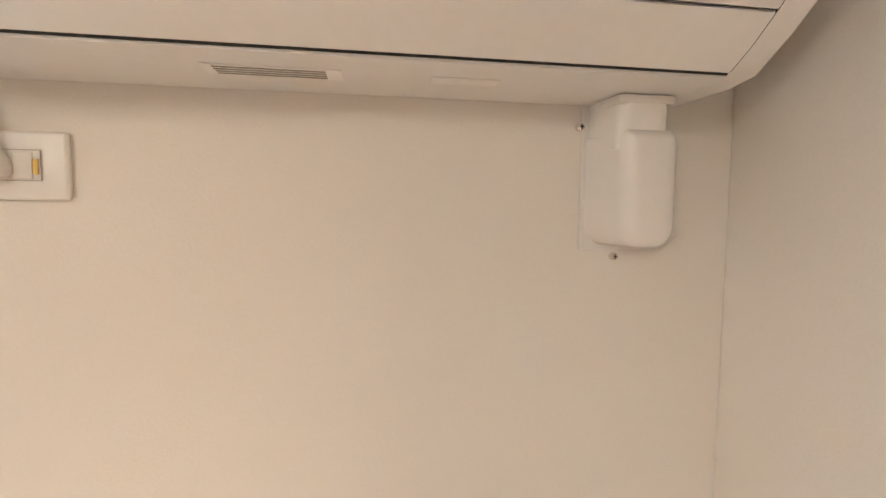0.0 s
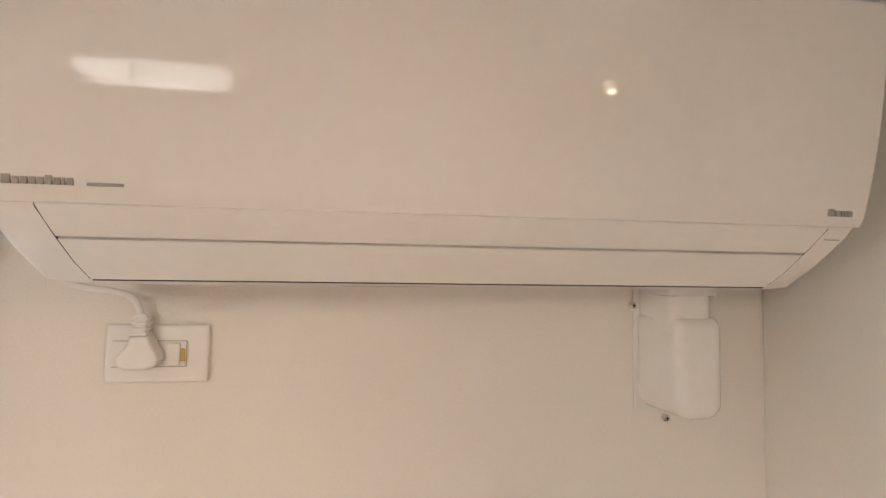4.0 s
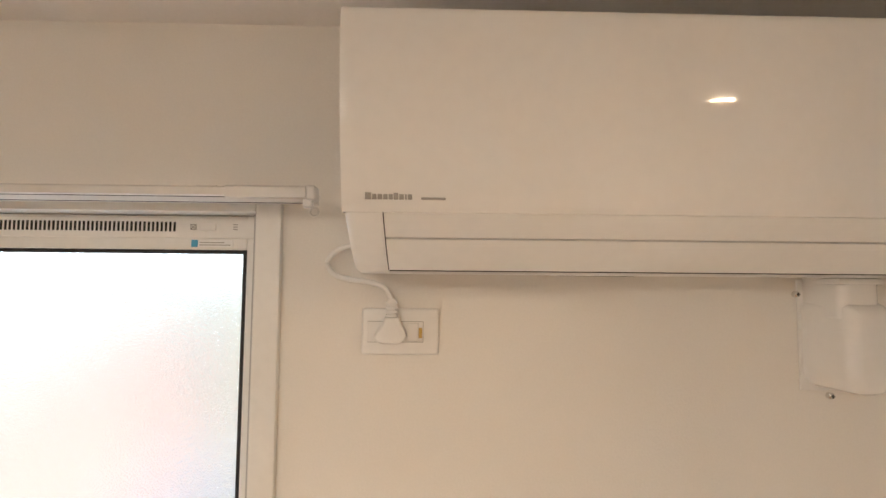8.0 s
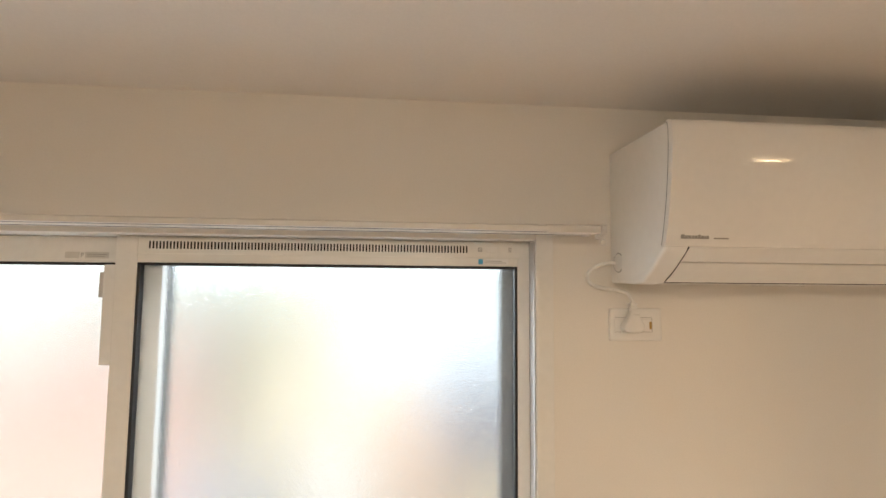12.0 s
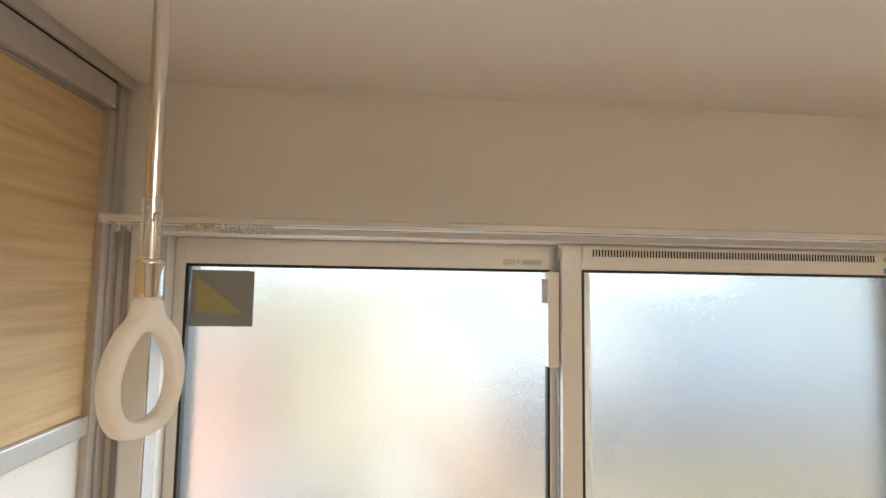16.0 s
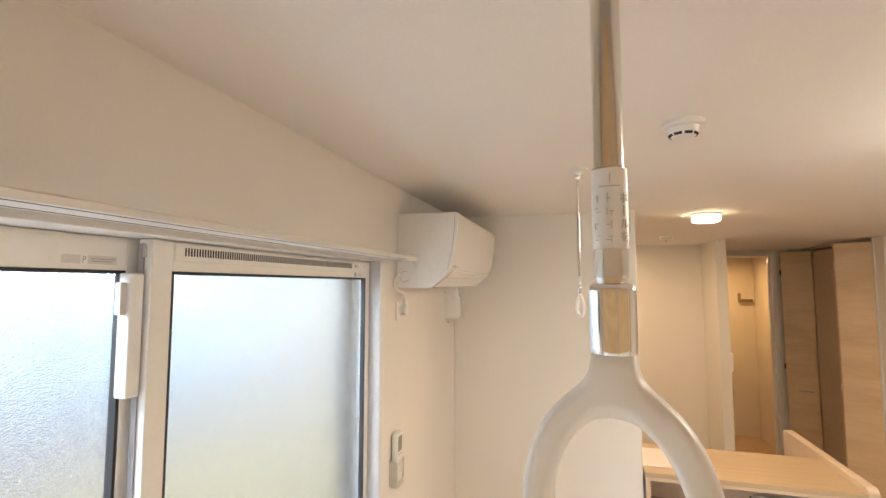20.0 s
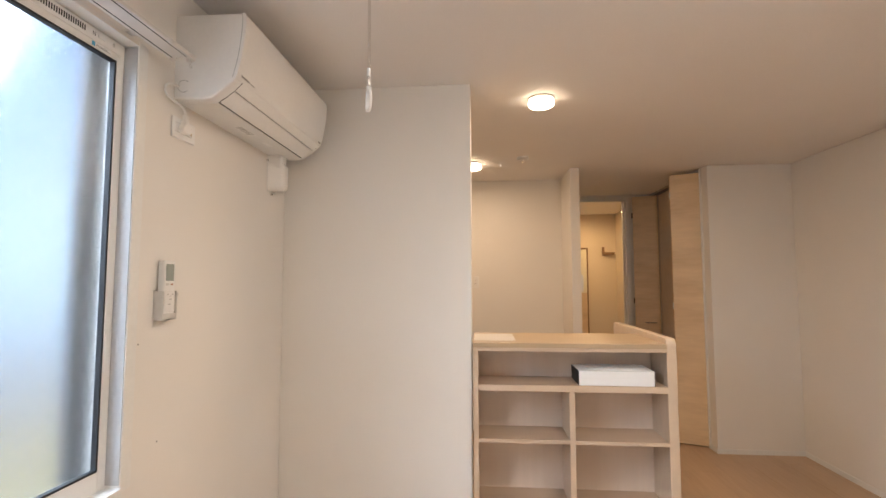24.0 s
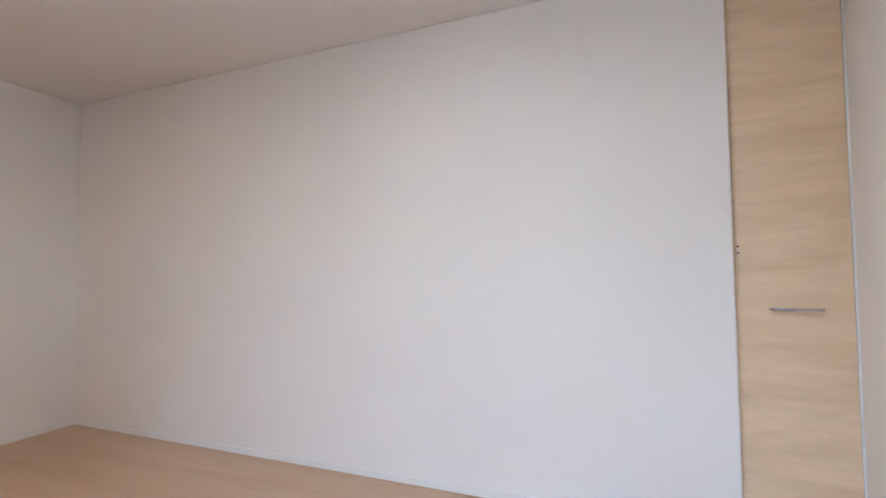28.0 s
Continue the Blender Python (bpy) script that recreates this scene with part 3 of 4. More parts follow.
def on_cap(u, x):
    """A frame on the slanted face of the end cap: u down the slope, x along the unit."""
    y, z = -0.212 + u * 0.076, 2.163 - u * 0.056
    return Matrix.Translation((x, y - 0.0003, z - 0.0003)) @ Matrix.Rotation(math.atan2(0.076, 0.056), 4, "X")


part("indicator_print", moved(boxes((0, 0.016, -0.0002, 0.0002, 0, 0.0012), (-0.0025, -0.0008, -0.0002, 0.0002, -0.0003, 0.0016)), on_cap(0.06, -0.109)), M_INK_PALE, ac, "tiny grey printed line")
for u, x, w in ((0.24, -0.107, 0.0040), (0.44, -0.110, 0.0036), (0.66, -0.113, 0.0040)):
    part("indicator_lamp", moved(boxes((0, w, -0.0003, 0.0003, 0, 0.0011)), on_cap(u, x)), M_INK, ac, "dark indicator slit")
part("indicator_print", moved(boxes((0, 0.0052, -0.0002, 0.0002, 0, 0.0032)), on_cap(0.36, -0.1085)), M_INK_PALE, ac)
part("indicator_print", moved(lettering("\u30bf\u30a4\u30de\u30fc", 0.0036), on_cap(0.58, -0.1135)), M_INK, ac, "printed word")
for k in range(2):
    part("indicator_print", moved(boxes((0, 0.0125, -0.0002, 0.0002, 0, 0.0016)), on_cap(0.76 + k * 0.08, -0.1175)), M_INK_PALE, ac)
part("knockout_line", tube([(AL - 0.0004, -0.036 + 0.021 * math.cos(a * math.pi / 16), 2.150 + 0.021 * math.sin(a * math.pi / 16)) for a in range(-12, 13)], 0.0006, 6), M_INK, ac, "thin dark knockout line")
part("knockout", lathe([(0.020, AL - 0.0008), (0.020, AL + 0.002)], 0, -0.035, 28, "x", 2.15), M_SATIN, ac)
part("caution_label", boxes((-0.63, -0.50, -0.095, -0.062, 2.1025, 2.1034)), M_LABEL, ac)
for k in range(4):
    part("print_line", boxes((-0.62, -0.515, -0.090 + k * 0.007, -0.0875 + k * 0.007, 2.1018, 2.1024)), M_INK_PALE, ac)
part("caution_label", boxes((-0.41, -0.34, -0.09, -0.068, 2.1025, 2.1034)), M_LABEL, ac)
cord_pts = smooth_curve([(-0.895, -0.02, 2.150), (-0.925, -0.018, 2.149), (-0.955, -0.016, 2.139), (-0.969, -0.015, 2.120), (-0.958, -0.015, 2.102), (-0.93, -0.016, 2.094), (-0.905, -0.018, 2.091), (-0.880, -0.020, 2.083), (-0.870, -0.021, 2.068), (-0.867, -0.021, 2.052)])
part("power_cord", tube(cord_pts, 0.0042), M_SATIN, ac, "white power cord looping to the outlet", True)
plug_prof = [(-0.893, 2.008), (-0.890, 2.000), (-0.882, 1.996), (-0.856, 1.996), (-0.847, 2.000), (-0.843, 2.008), (-0.846, 2.017), (-0.852, 2.026), (-0.856, 2.037), (-0.877, 2.037), (-0.880, 2.026), (-0.888, 2.017)]
bm = extrude_axis(plug_prof, "y", -0.032, -0.011)
soften(bm, 0.006, 4, [e for e in bm.edges if all(abs(v.co.y + 0.032) < 1e-5 for v in e.verts)])
plug = part("plug", bm, M_SATIN, ac, "white angled plug", True)
for k in range(4):
    part("strain_ridge", boxes((-0.876, -0.858, -0.029, -0.013, 2.037 + k * 0.0066, 2.0405 + k * 0.0066), bevel=0.0012), M_SATIN, plug)
part("strain_relief", boxes((-0.874, -0.860, -0.027, -0.015, 2.032, 2.064), bevel=0.004), M_SATIN, plug)

outlet = thing("wall_outlet", (-0.853, 0, 2.012), "white wall outlet plate with an earth terminal", "outlet")
part("plate", boxes((-0.915, -0.793, -0.009, 0, 1.976, 2.049), bevel=0.0045, segments=3), M_SATIN, outlet, smooth=True)
part("insert", boxes((-0.905, -0.818, -0.0108, -0.0092, 1.9965, 2.0285), bevel=0.0008), M_GLOSS, outlet)
part("seam", boxes((-0.905, -0.818, -0.0113, -0.0106, 2.0283, 2.0290), (-0.905, -0.818, -0.0113, -0.0106, 1.9960, 1.9967), (-0.8182, -0.8174, -0.0113, -0.0106, 1.9967, 2.0283)), M_INK_PALE, outlet)
part("terminal_door", boxes((-0.843, -0.825, -0.0135, -0.0109, 1.998, 2.026), bevel=0.001), M_GLOSS, outlet)
part("earth_terminal", boxes((-0.8245, -0.8195, -0.0128, -0.0109, 2.003, 2.019)), M_BRASS, outlet, "brass earth terminal")

cover = thing("pipe_cover", (-0.155, 0, 1.91), "glossy white plastic pipe cover below the air conditioner", "pipe cover")
part("flange", boxes((-0.210, -0.116, -0.003, 0, 1.922, 2.10), bevel=0.0012), M_GLOSS, cover)
def round_rect(x0, x1, z0, z1, radii, steps=6):
    """Outline with its own radius at each corner, from the lower left one round."""
    pts = []
    for k, (cx, cz, sx, sz) in enumerate(((x0, z0, 1, 1), (x1, z0, -1, 1), (x1, z1, -1, -1), (x0, z1, 1, -1))):
        r = radii[k]
        for i in range(steps + 1):
            a = math.pi * (1 + 0.5 * k + 0.5 * i / steps)
            pts.append((cx + sx * r + r * math.cos(a), cz + sz * r + r * math.sin(a)))
    return pts


def moulded(x0, x1, z0, z1, depth, radii, edge, flare, steps=6):
    """A shell on the wall with rounded front edges, its left side flared towards the wall."""
    rings = [(-0.002, 0.0, flare)]
    for i in range(steps + 1):
        a = 0.5 * math.pi * i / steps
        rings.append((-(depth - edge) - edge * math.sin(a), edge * (1 - math.cos(a)), 0.0))
    bm = bmesh.new()
    loops = []
    for y, inset, out in rings:
        line = round_rect(x0 + inset - out, x1 - inset, z0 + inset, z1 - inset, [max(r - inset, 0.002) for r in radii])
        loops.append([bm.verts.new((x, y, z)) for x, z in line])
    for a, b in zip(loops, loops[1:]):
        for i in range(len(a)):
            j = (i + 1) % len(a)
            bm.faces.new((a[i], a[j], b[j], b[i]))
    bm.faces.new(loops[-1])
    bm.faces.new(loops[0][::-1])
    return bm


part("shell", moulded(-0.192, -0.122, 1.929, 2.066, 0.078, (0.028, 0.024, 0.016, 0.010), 0.019, 0.012), M_GLOSS, cover, smooth=True)
part("neck", moulded(-0.1945, -0.1325, 2.040, 2.108, 0.069, (0.004, 0.004, 0.004, 0.004), 0.014, 0.006), M_GLOSS, cover, smooth=True)
part("collar", boxes((-0.1985, -0.1285, -0.0705, -0.002, 2.0925, 2.1025), bevel=0.004), M_GLOSS, cover, smooth=True)
for x, z in ((-0.213, 2.076), (-0.163, 1.914)):
    part("screw", lathe([(0.0052, -0.001), (0.0052, -0.0075), (0.003, -0.0095)], x, 0, 16, "y", z), M_STEEL, cover, "small steel screw", True)
    part("screw_slot", boxes((x - 0.003, x + 0.003, -0.0101, -0.0094, z - 0.0007, z + 0.0007), (x - 0.0007, x + 0.0007, -0.0104, -0.0097, z - 0.003, z + 0.003)), M_DARK, cover)

holder = thing("remote_holder", (-0.93, 0, 1.358), "pale plastic remote control holder on the wall", "holder")
part("back_plate", boxes((-0.966, -0.896, -0.006, 0, 1.362, 1.455), bevel=0.002), M_PALE, holder)
part("pocket", boxes((-0.966, -0.961, -0.034, -0.006, 1.358, 1.452), (-0.901, -0.896, -0.034, -0.006, 1.358, 1.452), (-0.961, -0.901, -0.034, -0.006, 1.358, 1.364),
                     (-0.961, -0.901, -0.034, -0.031, 1.358, 1.38), (-0.901, -0.89, -0.034, -0.028, 1.436, 1.446), bevel=0.0015), M_PALE, holder)
remote = thing("remote_control", (-0.93, -0.018, 1.366), "white remote control with a grey display in its wall holder", "remote control")
part("body", boxes((-0.957, -0.903, -0.029, -0.007, 1.366, 1.552), bevel=0.005, segments=3), M_SATIN, remote, smooth=True)
part("display", boxes((-0.949, -0.911, -0.0298, -0.0288, 1.485, 1.54)), M_LCD, remote, "grey liquid crystal display")
part("button", boxes((-0.948, -0.934, -0.0308, -0.0289, 1.470, 1.478), bevel=0.001), M_PALE, remote)
part("button", boxes((-0.925, -0.914, -0.0308, -0.0289, 1.471, 1.477), bevel=0.001), M_RED, remote, "small dull orange button")
flap_part = part("cover_flap", boxes((-0.954, -0.906, -0.0312, -0.0289, 1.384, 1.452), bevel=0.0012), M_GLOSS, remote, "white sliding cover over the keys")
for x, z, w in ((-0.944, 1.440, 0.008), (-0.931, 1.434, 0.004), (-0.920, 1.440, 0.008), (-0.931, 1.424, 0.010), (-0.938, 1.408, 0.014)):
    part("key_mark", boxes((x, x + w, -0.0318, -0.0313, z, z + 0.0022)), M_INK_PALE, flap_part)

for x, z in ((-1.024, 1.291), (-0.924, 0.969)):
    pin = thing("wall_pin", (x, 0, z), "tiny dark screw head in the cream wallpaper", "screw", group="wall pins")
    part("head", lathe([(0.0028, 0.0), (0.0028, -0.0012), (0.0015, -0.0022)], x, 0, 12, "y", z), M_INK_PALE, pin)
    part("slot", boxes((x - 0.002, x + 0.002, -0.0026, -0.0020, z - 0.0004, z + 0.0004)), M_DARK, pin)

# ---- drying poles that hang from the ceiling ----
def even_line(points, n):
    """n + 1 evenly spaced points on a soft line through the given ones."""
    pts = [Vector((p.x, p.y)) for p in smooth_curve([(u, v, 0) for u, v in points], 10)]
    run = [0.0]
    for a, b in zip(pts, pts[1:]):
        run.append(run[-1] + (b - a).length)
    out, k = [], 0
    for i in range(n + 1):
        want = run[-1] * i / n
        while k < len(run) - 2 and run[k + 1] < want:
            k += 1
        f = (want - run[k]) / max(run[k + 1] - run[k], 1e-9)
        out.append(pts[k].lerp(pts[k + 1], min(1.0, f)))
    return out


def drying_pole(x, y, turn, z_conn, lean):
    """A pole whose foot hangs at x, y and whose top is fixed a little to the side."""
    d = thing("drying_pole", (x, y, H), "steel pole with a white plastic ring hanging from the ceiling", "drying pole", group="ceiling drying poles")
    part("ceiling_base", lathe([(0.037, H), (0.037, H - 0.003), (0.033, H - 0.007), (0.012, H - 0.008), (0.010, H - 0.020), (0.008, H - 0.024)], x, y, 40), M_SATIN, d, smooth=True)
    part("joint_nut", lathe([(0.009, H - 0.02), (0.009, H - 0.03), (0.006, H - 0.034)], x, y, 20), M_CHROME, d, smooth=True)
    part("rod", lathe([(0.0046, H - 0.03), (0.0046, z_conn + 0.020)], x, y, 28), M_STEEL, d, "polished steel rod", True)
    film = part("caution_film", lathe([(0.0053, z_conn + 0.0580), (0.0053, z_conn + 0.0232)], x, y, 28), M_FILM_CLEAR, d, "clear film sleeve with grey print", True)
    bm = bmesh.new()
    rows = [[bm.verts.new((x + r * math.cos(radians(a)), y + r * math.sin(radians(a)), z_conn + z)) for a in range(100, 251, 10)] for r, z in ((0.0054, 0.0322), (0.0054, 0.0572), (0.0056, 0.0572), (0.0056, 0.0322))]
    for p, q in zip(rows, rows[1:] + rows[:1]):
        for i in range(len(p) - 1):
            bm.faces.new((p[i], p[i + 1], q[i + 1], q[i]))
    for i in (0, -1):
        bm.faces.new([row[i] for row in rows])
    part("label_sheet", bm, M_LABEL, film, "white label wrapped half round the rod", True)
    rng_mark = random.Random(int(abs(x) * 100))

    def stuck(bm, deg, zz):
        """Lay a small print on the round of the film."""
        a = radians(deg)
        return moved(bm, Matrix.Translation((x + 0.00575 * math.cos(a), y + 0.00575 * math.sin(a), z_conn + zz)) @ Matrix.Rotation(a + math.pi / 2, 4, "Z"))

    for deg, first, count in ((132, 0.0480, 4), (172, 0.0480, 4), (280, 0.0550, 6), (306, 0.0415, 4), (330, 0.0550, 6)):
        for row in range(count):
            rows = []
            for k in range(rng_mark.choice((2, 3, 3))):
                u, v = rng_mark.uniform(-0.0013, 0.0003), rng_mark.uniform(-0.0012, 0.0012)
                if rng_mark.random() < 0.6:
                    rows.append((u, u + rng_mark.uniform(0.0008, 0.0017), -0.0001, 0.0001, v, v + 0.00025))
                else:
                    rows.append((u + 0.0006, u + 0.00085, -0.0001, 0.0001, -0.0013, v + 0.0006))
            part("print_mark", stuck(boxes(*rows), deg, first - row * 0.0042), M_FAINT, film)
    warn = boxes((-0.0002, 0.0002, -0.0001, 0.0001, -0.0004, 0.0018), (-0.0002, 0.0002, -0.0001, 0.0001, -0.0012, -0.0008), (-0.0030, 0.0030, -0.0001, 0.0001, -0.0022, -0.0019))
    part("warning_mark", stuck(warn, 178, 0.0535), M_FAINT, film, "grey warning sign")
    # one readable column on the white label and the bent arrow on the clear side
    for k, ch in enumerate("\u30dd\u30fc\u30eb\u3092"):
        bm = boxes((0.0014, 0.0018, -0.0001, 0.0001, -0.0002, 0.0030)) if k == 1 else lettering(ch, 0.0036, 0.0001)
        part("print_character", stuck(moved(bm, Matrix.Translation((-0.0017, 0, 0))), 222, 0.0465 - k * 0.0040), M_FAINT, film)
    bm = boxes((-0.0002, 0.0002, -0.0001, 0.0001, -0.0030, 0.0022), (0.0002, 0.0024, -0.0001, 0.0001, 0.0017, 0.0022), (-0.0010, -0.0003, -0.0001, 0.0001, -0.0024, -0.0016), (0.0003, 0.0010, -0.0001, 0.0001, -0.0024, -0.0016))
    part("arrow_mark", stuck(bm, 306, 0.046), M_INK, film)
    part("connector", lathe([(0.0055, z_conn + 0.0217), (0.0066, z_conn + 0.0210), (0.0071, z_conn + 0.0198), (0.0071, z_conn + 0.0192), (0.0071, z_conn + 0.0016), (0.0071, z_conn + 0.0010), (0.0068, z_conn)], x, y, 40), M_CHROME, d, "chrome sleeve", True)
    # egg-shaped ring: a flat band with rounded edges that runs up into the neck
    m4 = Matrix.Translation((x, y, z_conn)) @ Matrix.Rotation(radians(turn + 90), 4, "Z")
    n = 44
    outer = even_line([(0, 0.002), (0.0042, 0.002), (0.0056, 0.0010), (0.0066, -0.0006), (0.0070, -0.0035), (0.0080, -0.0070), (0.0108, -0.0105), (0.0153, -0.0145), (0.0207, -0.0205), (0.0256, -0.0295), (0.0287, -0.0400), (0.0293, -0.0470), (0.0280, -0.0570), (0.0240, -0.0670), (0.0170, -0.0745), (0.0085, -0.0776), (0, -0.0780)], n)
    inner = even_line([(0, -0.0198), (0.0060, -0.0210), (0.0112, -0.0250), (0.0157, -0.0315), (0.0188, -0.0398), (0.0198, -0.0470), (0.0188, -0.0555), (0.0156, -0.0628), (0.0105, -0.0670), (0.0050, -0.0684), (0, -0.0687)], n)
    pairs = list(zip(outer, inner))
    pairs += [(Vector((-o.x, o.y)), Vector((-q.x, q.y))) for o, q in pairs[-2:0:-1]]
    bm = bmesh.new()
    rings = []
    for o, q in pairs:
        c, half = (o + q) / 2, (o - q) / 2
        w, d2 = half.length, half.normalized()
        up = max(0.0, min(1.0, (o.y + 0.018) / 0.016))
        th = 0.0051 + 0.0006 * up
        r = min(0.0033 + 0.0023 * up, w * 0.8, th * 0.95)
        ring = []
        for sx, sy, start in ((1, 1, 0), (-1, 1, 90), (-1, -1, 180), (1, -1, 270)):
            for k in range(5):
                b = radians(start + k * 22.5)
                p = c + d2 * (sx * (w - r) + r * math.cos(b))
                ring.append(bm.verts.new(m4 @ Vector((p.x, sy * (th - r) + r * math.sin(b), p.y))))
        rings.append(ring)
    for p, q in zip(rings, rings[1:] + rings[:1]):
        for k in range(20):
            bm.faces.new((p[k], p[(k + 1) % 20], q[(k + 1) % 20], q[k]))
    part("ring", bm, M_RING, d, "milky white plastic ring", True)
    d.rotation_euler = (0, math.atan2(lean, H - z_conn), 0)
    d.location.x += lean
    return d


drying_pole(-0.994, -0.703, 116.0, 2.086, -0.0025)
drying_pole(-2.491, -0.709, 168.0, 2.094, -0.0055)

# ---- ceiling fittings ----
smoke = thing("smoke_detector", (-1.41, -0.953, H), "white round smoke detector on the ceiling", "smoke detector")
part("base", lathe([(0.050, H), (0.050, H - 0.008), (0.045, H - 0.012)], -1.41, -0.953, 40), M_CEIL, smooth=True, parent=smoke)
part("head", lathe([(0.036, H - 0.011), (0.034, H - 0.026), (0.026, H - 0.037), (0.008, H - 0.040)], -1.41, -0.953, 40), M_SATIN, smooth=True, parent=smoke)
for i in range(8):
    a = 2 * math.pi * i / 8 + 0.2
    bm = boxes((-0.0015, 0.0012, -0.0088, 0.0088, -0.0032, 0.0032))
    bmesh.ops.transform(bm, matrix=Matrix.Translation((-1.41 + 0.0302 * math.cos(a), -0.953 + 0.0302 * math.sin(a), H - 0.0316)) @ Matrix.Rotation(a, 4, "Z") @ Matrix.Rotation(radians(36), 4, "Y"), verts=bm.verts)
    part("slot", bm, M_DARK, smoke)


def small_lamp(x, y, r, h, watts):
    l = thing("ceiling_lamp", (x, y, H), "small round flush ceiling lamp with a glowing white shade", "ceiling lamp", group="small ceiling lamps")
    part("base", lathe([(r * 0.96, H), (r * 0.96, H - 0.012)], x, y, 40), M_WHITE, l)
    part("shade", lathe([(r * 0.97, H - 0.012), (r, H - 0.016), (r, H - h + 0.012), (r * 0.93, H - h + 0.003), (r * 0.8, H - h)], x, y, 48), M_LAMP, l, "glowing warm white shade", True)
    part("rim", lathe([(r * 1.0, H), (r * 1.045, H - 0.002), (r * 1.045, H - 0.0085), (r * 0.99, H - 0.0115)], x, y, 48), M_PALE, l, "thin grey rim", True)
    bulb("lamp_light", x, y, H - h - 0.004, r * 0.9, watts, (1.0, 0.675, 0.385))
    return l


small_lamp(0.23, -1.387, 0.0715, 0.048, 6.8)
small_lamp(1.675, -0.955, 0.092, 0.05, 4.8)
LX, LY = -1.465, -1.895
big = thing("main_ceiling_lamp", (LX, LY, H), "large round ceiling lamp with a glowing white dome", "ceiling lamp")
part("base", lathe([(0.235, H), (0.240, H - 0.022), (0.256, H - 0.030)], LX, LY, 48), M_WHITE, big)
part("dome", lathe([(0.257, H - 0.0305), (0.268, H - 0.050), (0.273, H - 0.078), (0.268, H - 0.104), (0.250, H - 0.124), (0.215, H - 0.136), (0.12, H - 0.145), (0.01, H - 0.148)], LX, LY, 64), M_LAMP_BIG, big, "glowing white dome", True)
bulb("main_lamp_light", LX, LY, H - 0.160, 0.268, 8.9, (1.0, 0.87, 0.70))
hook = thing("ceiling_sensor", (1.495, -1.390, H), "small white ceiling fitting with a metal tip", "ceiling fitting")
part("base", lathe([(0.048, H), (0.048, H - 0.018), (0.041, H - 0.026)], 1.495, -1.390, 32), M_SATIN, hook, smooth=True)
part("tip", lathe([(0.012, H - 0.024), (0.012, H - 0.038), (0.006, H - 0.045)], 1.495, -1.390, 20), M_CHROME, hook, smooth=True)

# ---- shelf counter ----
SY0, SY1 = -1.974, -1.002
SX0, SX1 = -0.03, 0.19
unit = thing("shelf_counter", (0.15, -1.48, 0), "light birch shelf counter with open compartments", "shelf")
part("side_panel", boxes((SX0, 0.21, -1.026, SY1, 0, 1.137), bevel=0.0015), M_EDGE, unit)
pts = []
for i in range(7):
    a = math.pi / 2 * i / 6
    pts.append((SX0 + 0.035 - 0.035 * math.cos(a), 1.170 + 0.035 * math.sin(a)))
for i in range(7):
    a = math.pi / 2 * i / 6
    pts.append((0.855 + 0.035 * math.sin(a), 1.170 + 0.035 * math.cos(a)))
pts += [(0.89, 0.0), (SX0, 0.0)]
bm = extrude_axis([(x, z) for x, z in pts], "y", SY0, -1.928)
soften(bm, 0.005, 2, [e for e in bm.edges if abs(e.verts[0].co.y - e.verts[1].co.y) < 1e-6])
part("side_panel", bm, M_EDGE, unit, "birch side panel with rounded top corners")
part("back_panel", boxes((SX1, 0.21, -1.928, -1.026, 0.05, 1.137)), M_SHELF, unit)
part("counter_top", boxes((SX0 - 0.004, 0.43, -1.928, SY1 + 0.003, 1.1535, 1.177), bevel=0.003), M_COUNTER, unit, "honey-coloured laminate counter top")
part("counter_edge", boxes((SX0 - 0.001, SX1, -1.928, SY1 + 0.001, 1.1372, 1.1533), bevel=0.001), M_EDGE, unit, "paler board under the counter top")
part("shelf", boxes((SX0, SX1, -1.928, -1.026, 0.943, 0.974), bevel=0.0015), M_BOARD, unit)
part("shelf_edge", boxes((SX0 - 0.002, SX0 - 0.0002, -1.928, -1.026, 0.9445, 0.9725), bevel=0.0006), M_EDGE, unit)
part("divider", boxes((SX0 + 0.001, SX1, -1.492, -1.465, 0.05, 0.943), bevel=0.0015), M_EDGE, unit)
for y0, y1 in ((-1.465, -1.026), (-1.928, -1.492)):
    for z in (0.694, 0.377):
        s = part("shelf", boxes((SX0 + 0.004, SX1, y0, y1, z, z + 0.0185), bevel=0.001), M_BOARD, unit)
        part("edge_band", boxes((SX0 + 0.0015, SX0 + 0.0042, y0, y1, z + 0.001, z + 0.0175)), M_EDGE, s)
part("bottom_board", boxes((SX0, SX1, -1.928, -1.026, 0.05, 0.075)), M_SHELF, unit)
part("plinth", boxes((SX0 + 0.02, SX0 + 0.035, -1.928, -1.026, 0, 0.05)), M_SHELF, unit)

white_box = thing("white_box", (0.08, -1.69, 0.974), "flat white cardboard box with dark ends on the upper shelf", "box")
part("carton", boxes((-0.022, 0.16, -1.872, -1.516, 0.974, 1.046), bevel=0.002), M_PAPER, white_box)
part("lid_flap", boxes((0.0, 0.155, -1.84, -1.56, 1.0462, 1.0495), bevel=0.001), M_PAPER, white_box)
for y in (-1.5158, -1.8765):
    part("end_label", boxes((-0.018, 0.155, y, y + 0.0043, 0.977, 1.043)), M_DARK, white_box, "black printed end")
part("lid_seam", boxes((-0.0226, -0.0218, -1.868, -1.520, 1.0440, 1.0450)), M_INK_PALE, white_box)
sheet = boxes((0.05, 0.345, -1.217, -1.004, 1.178, 1.1795))
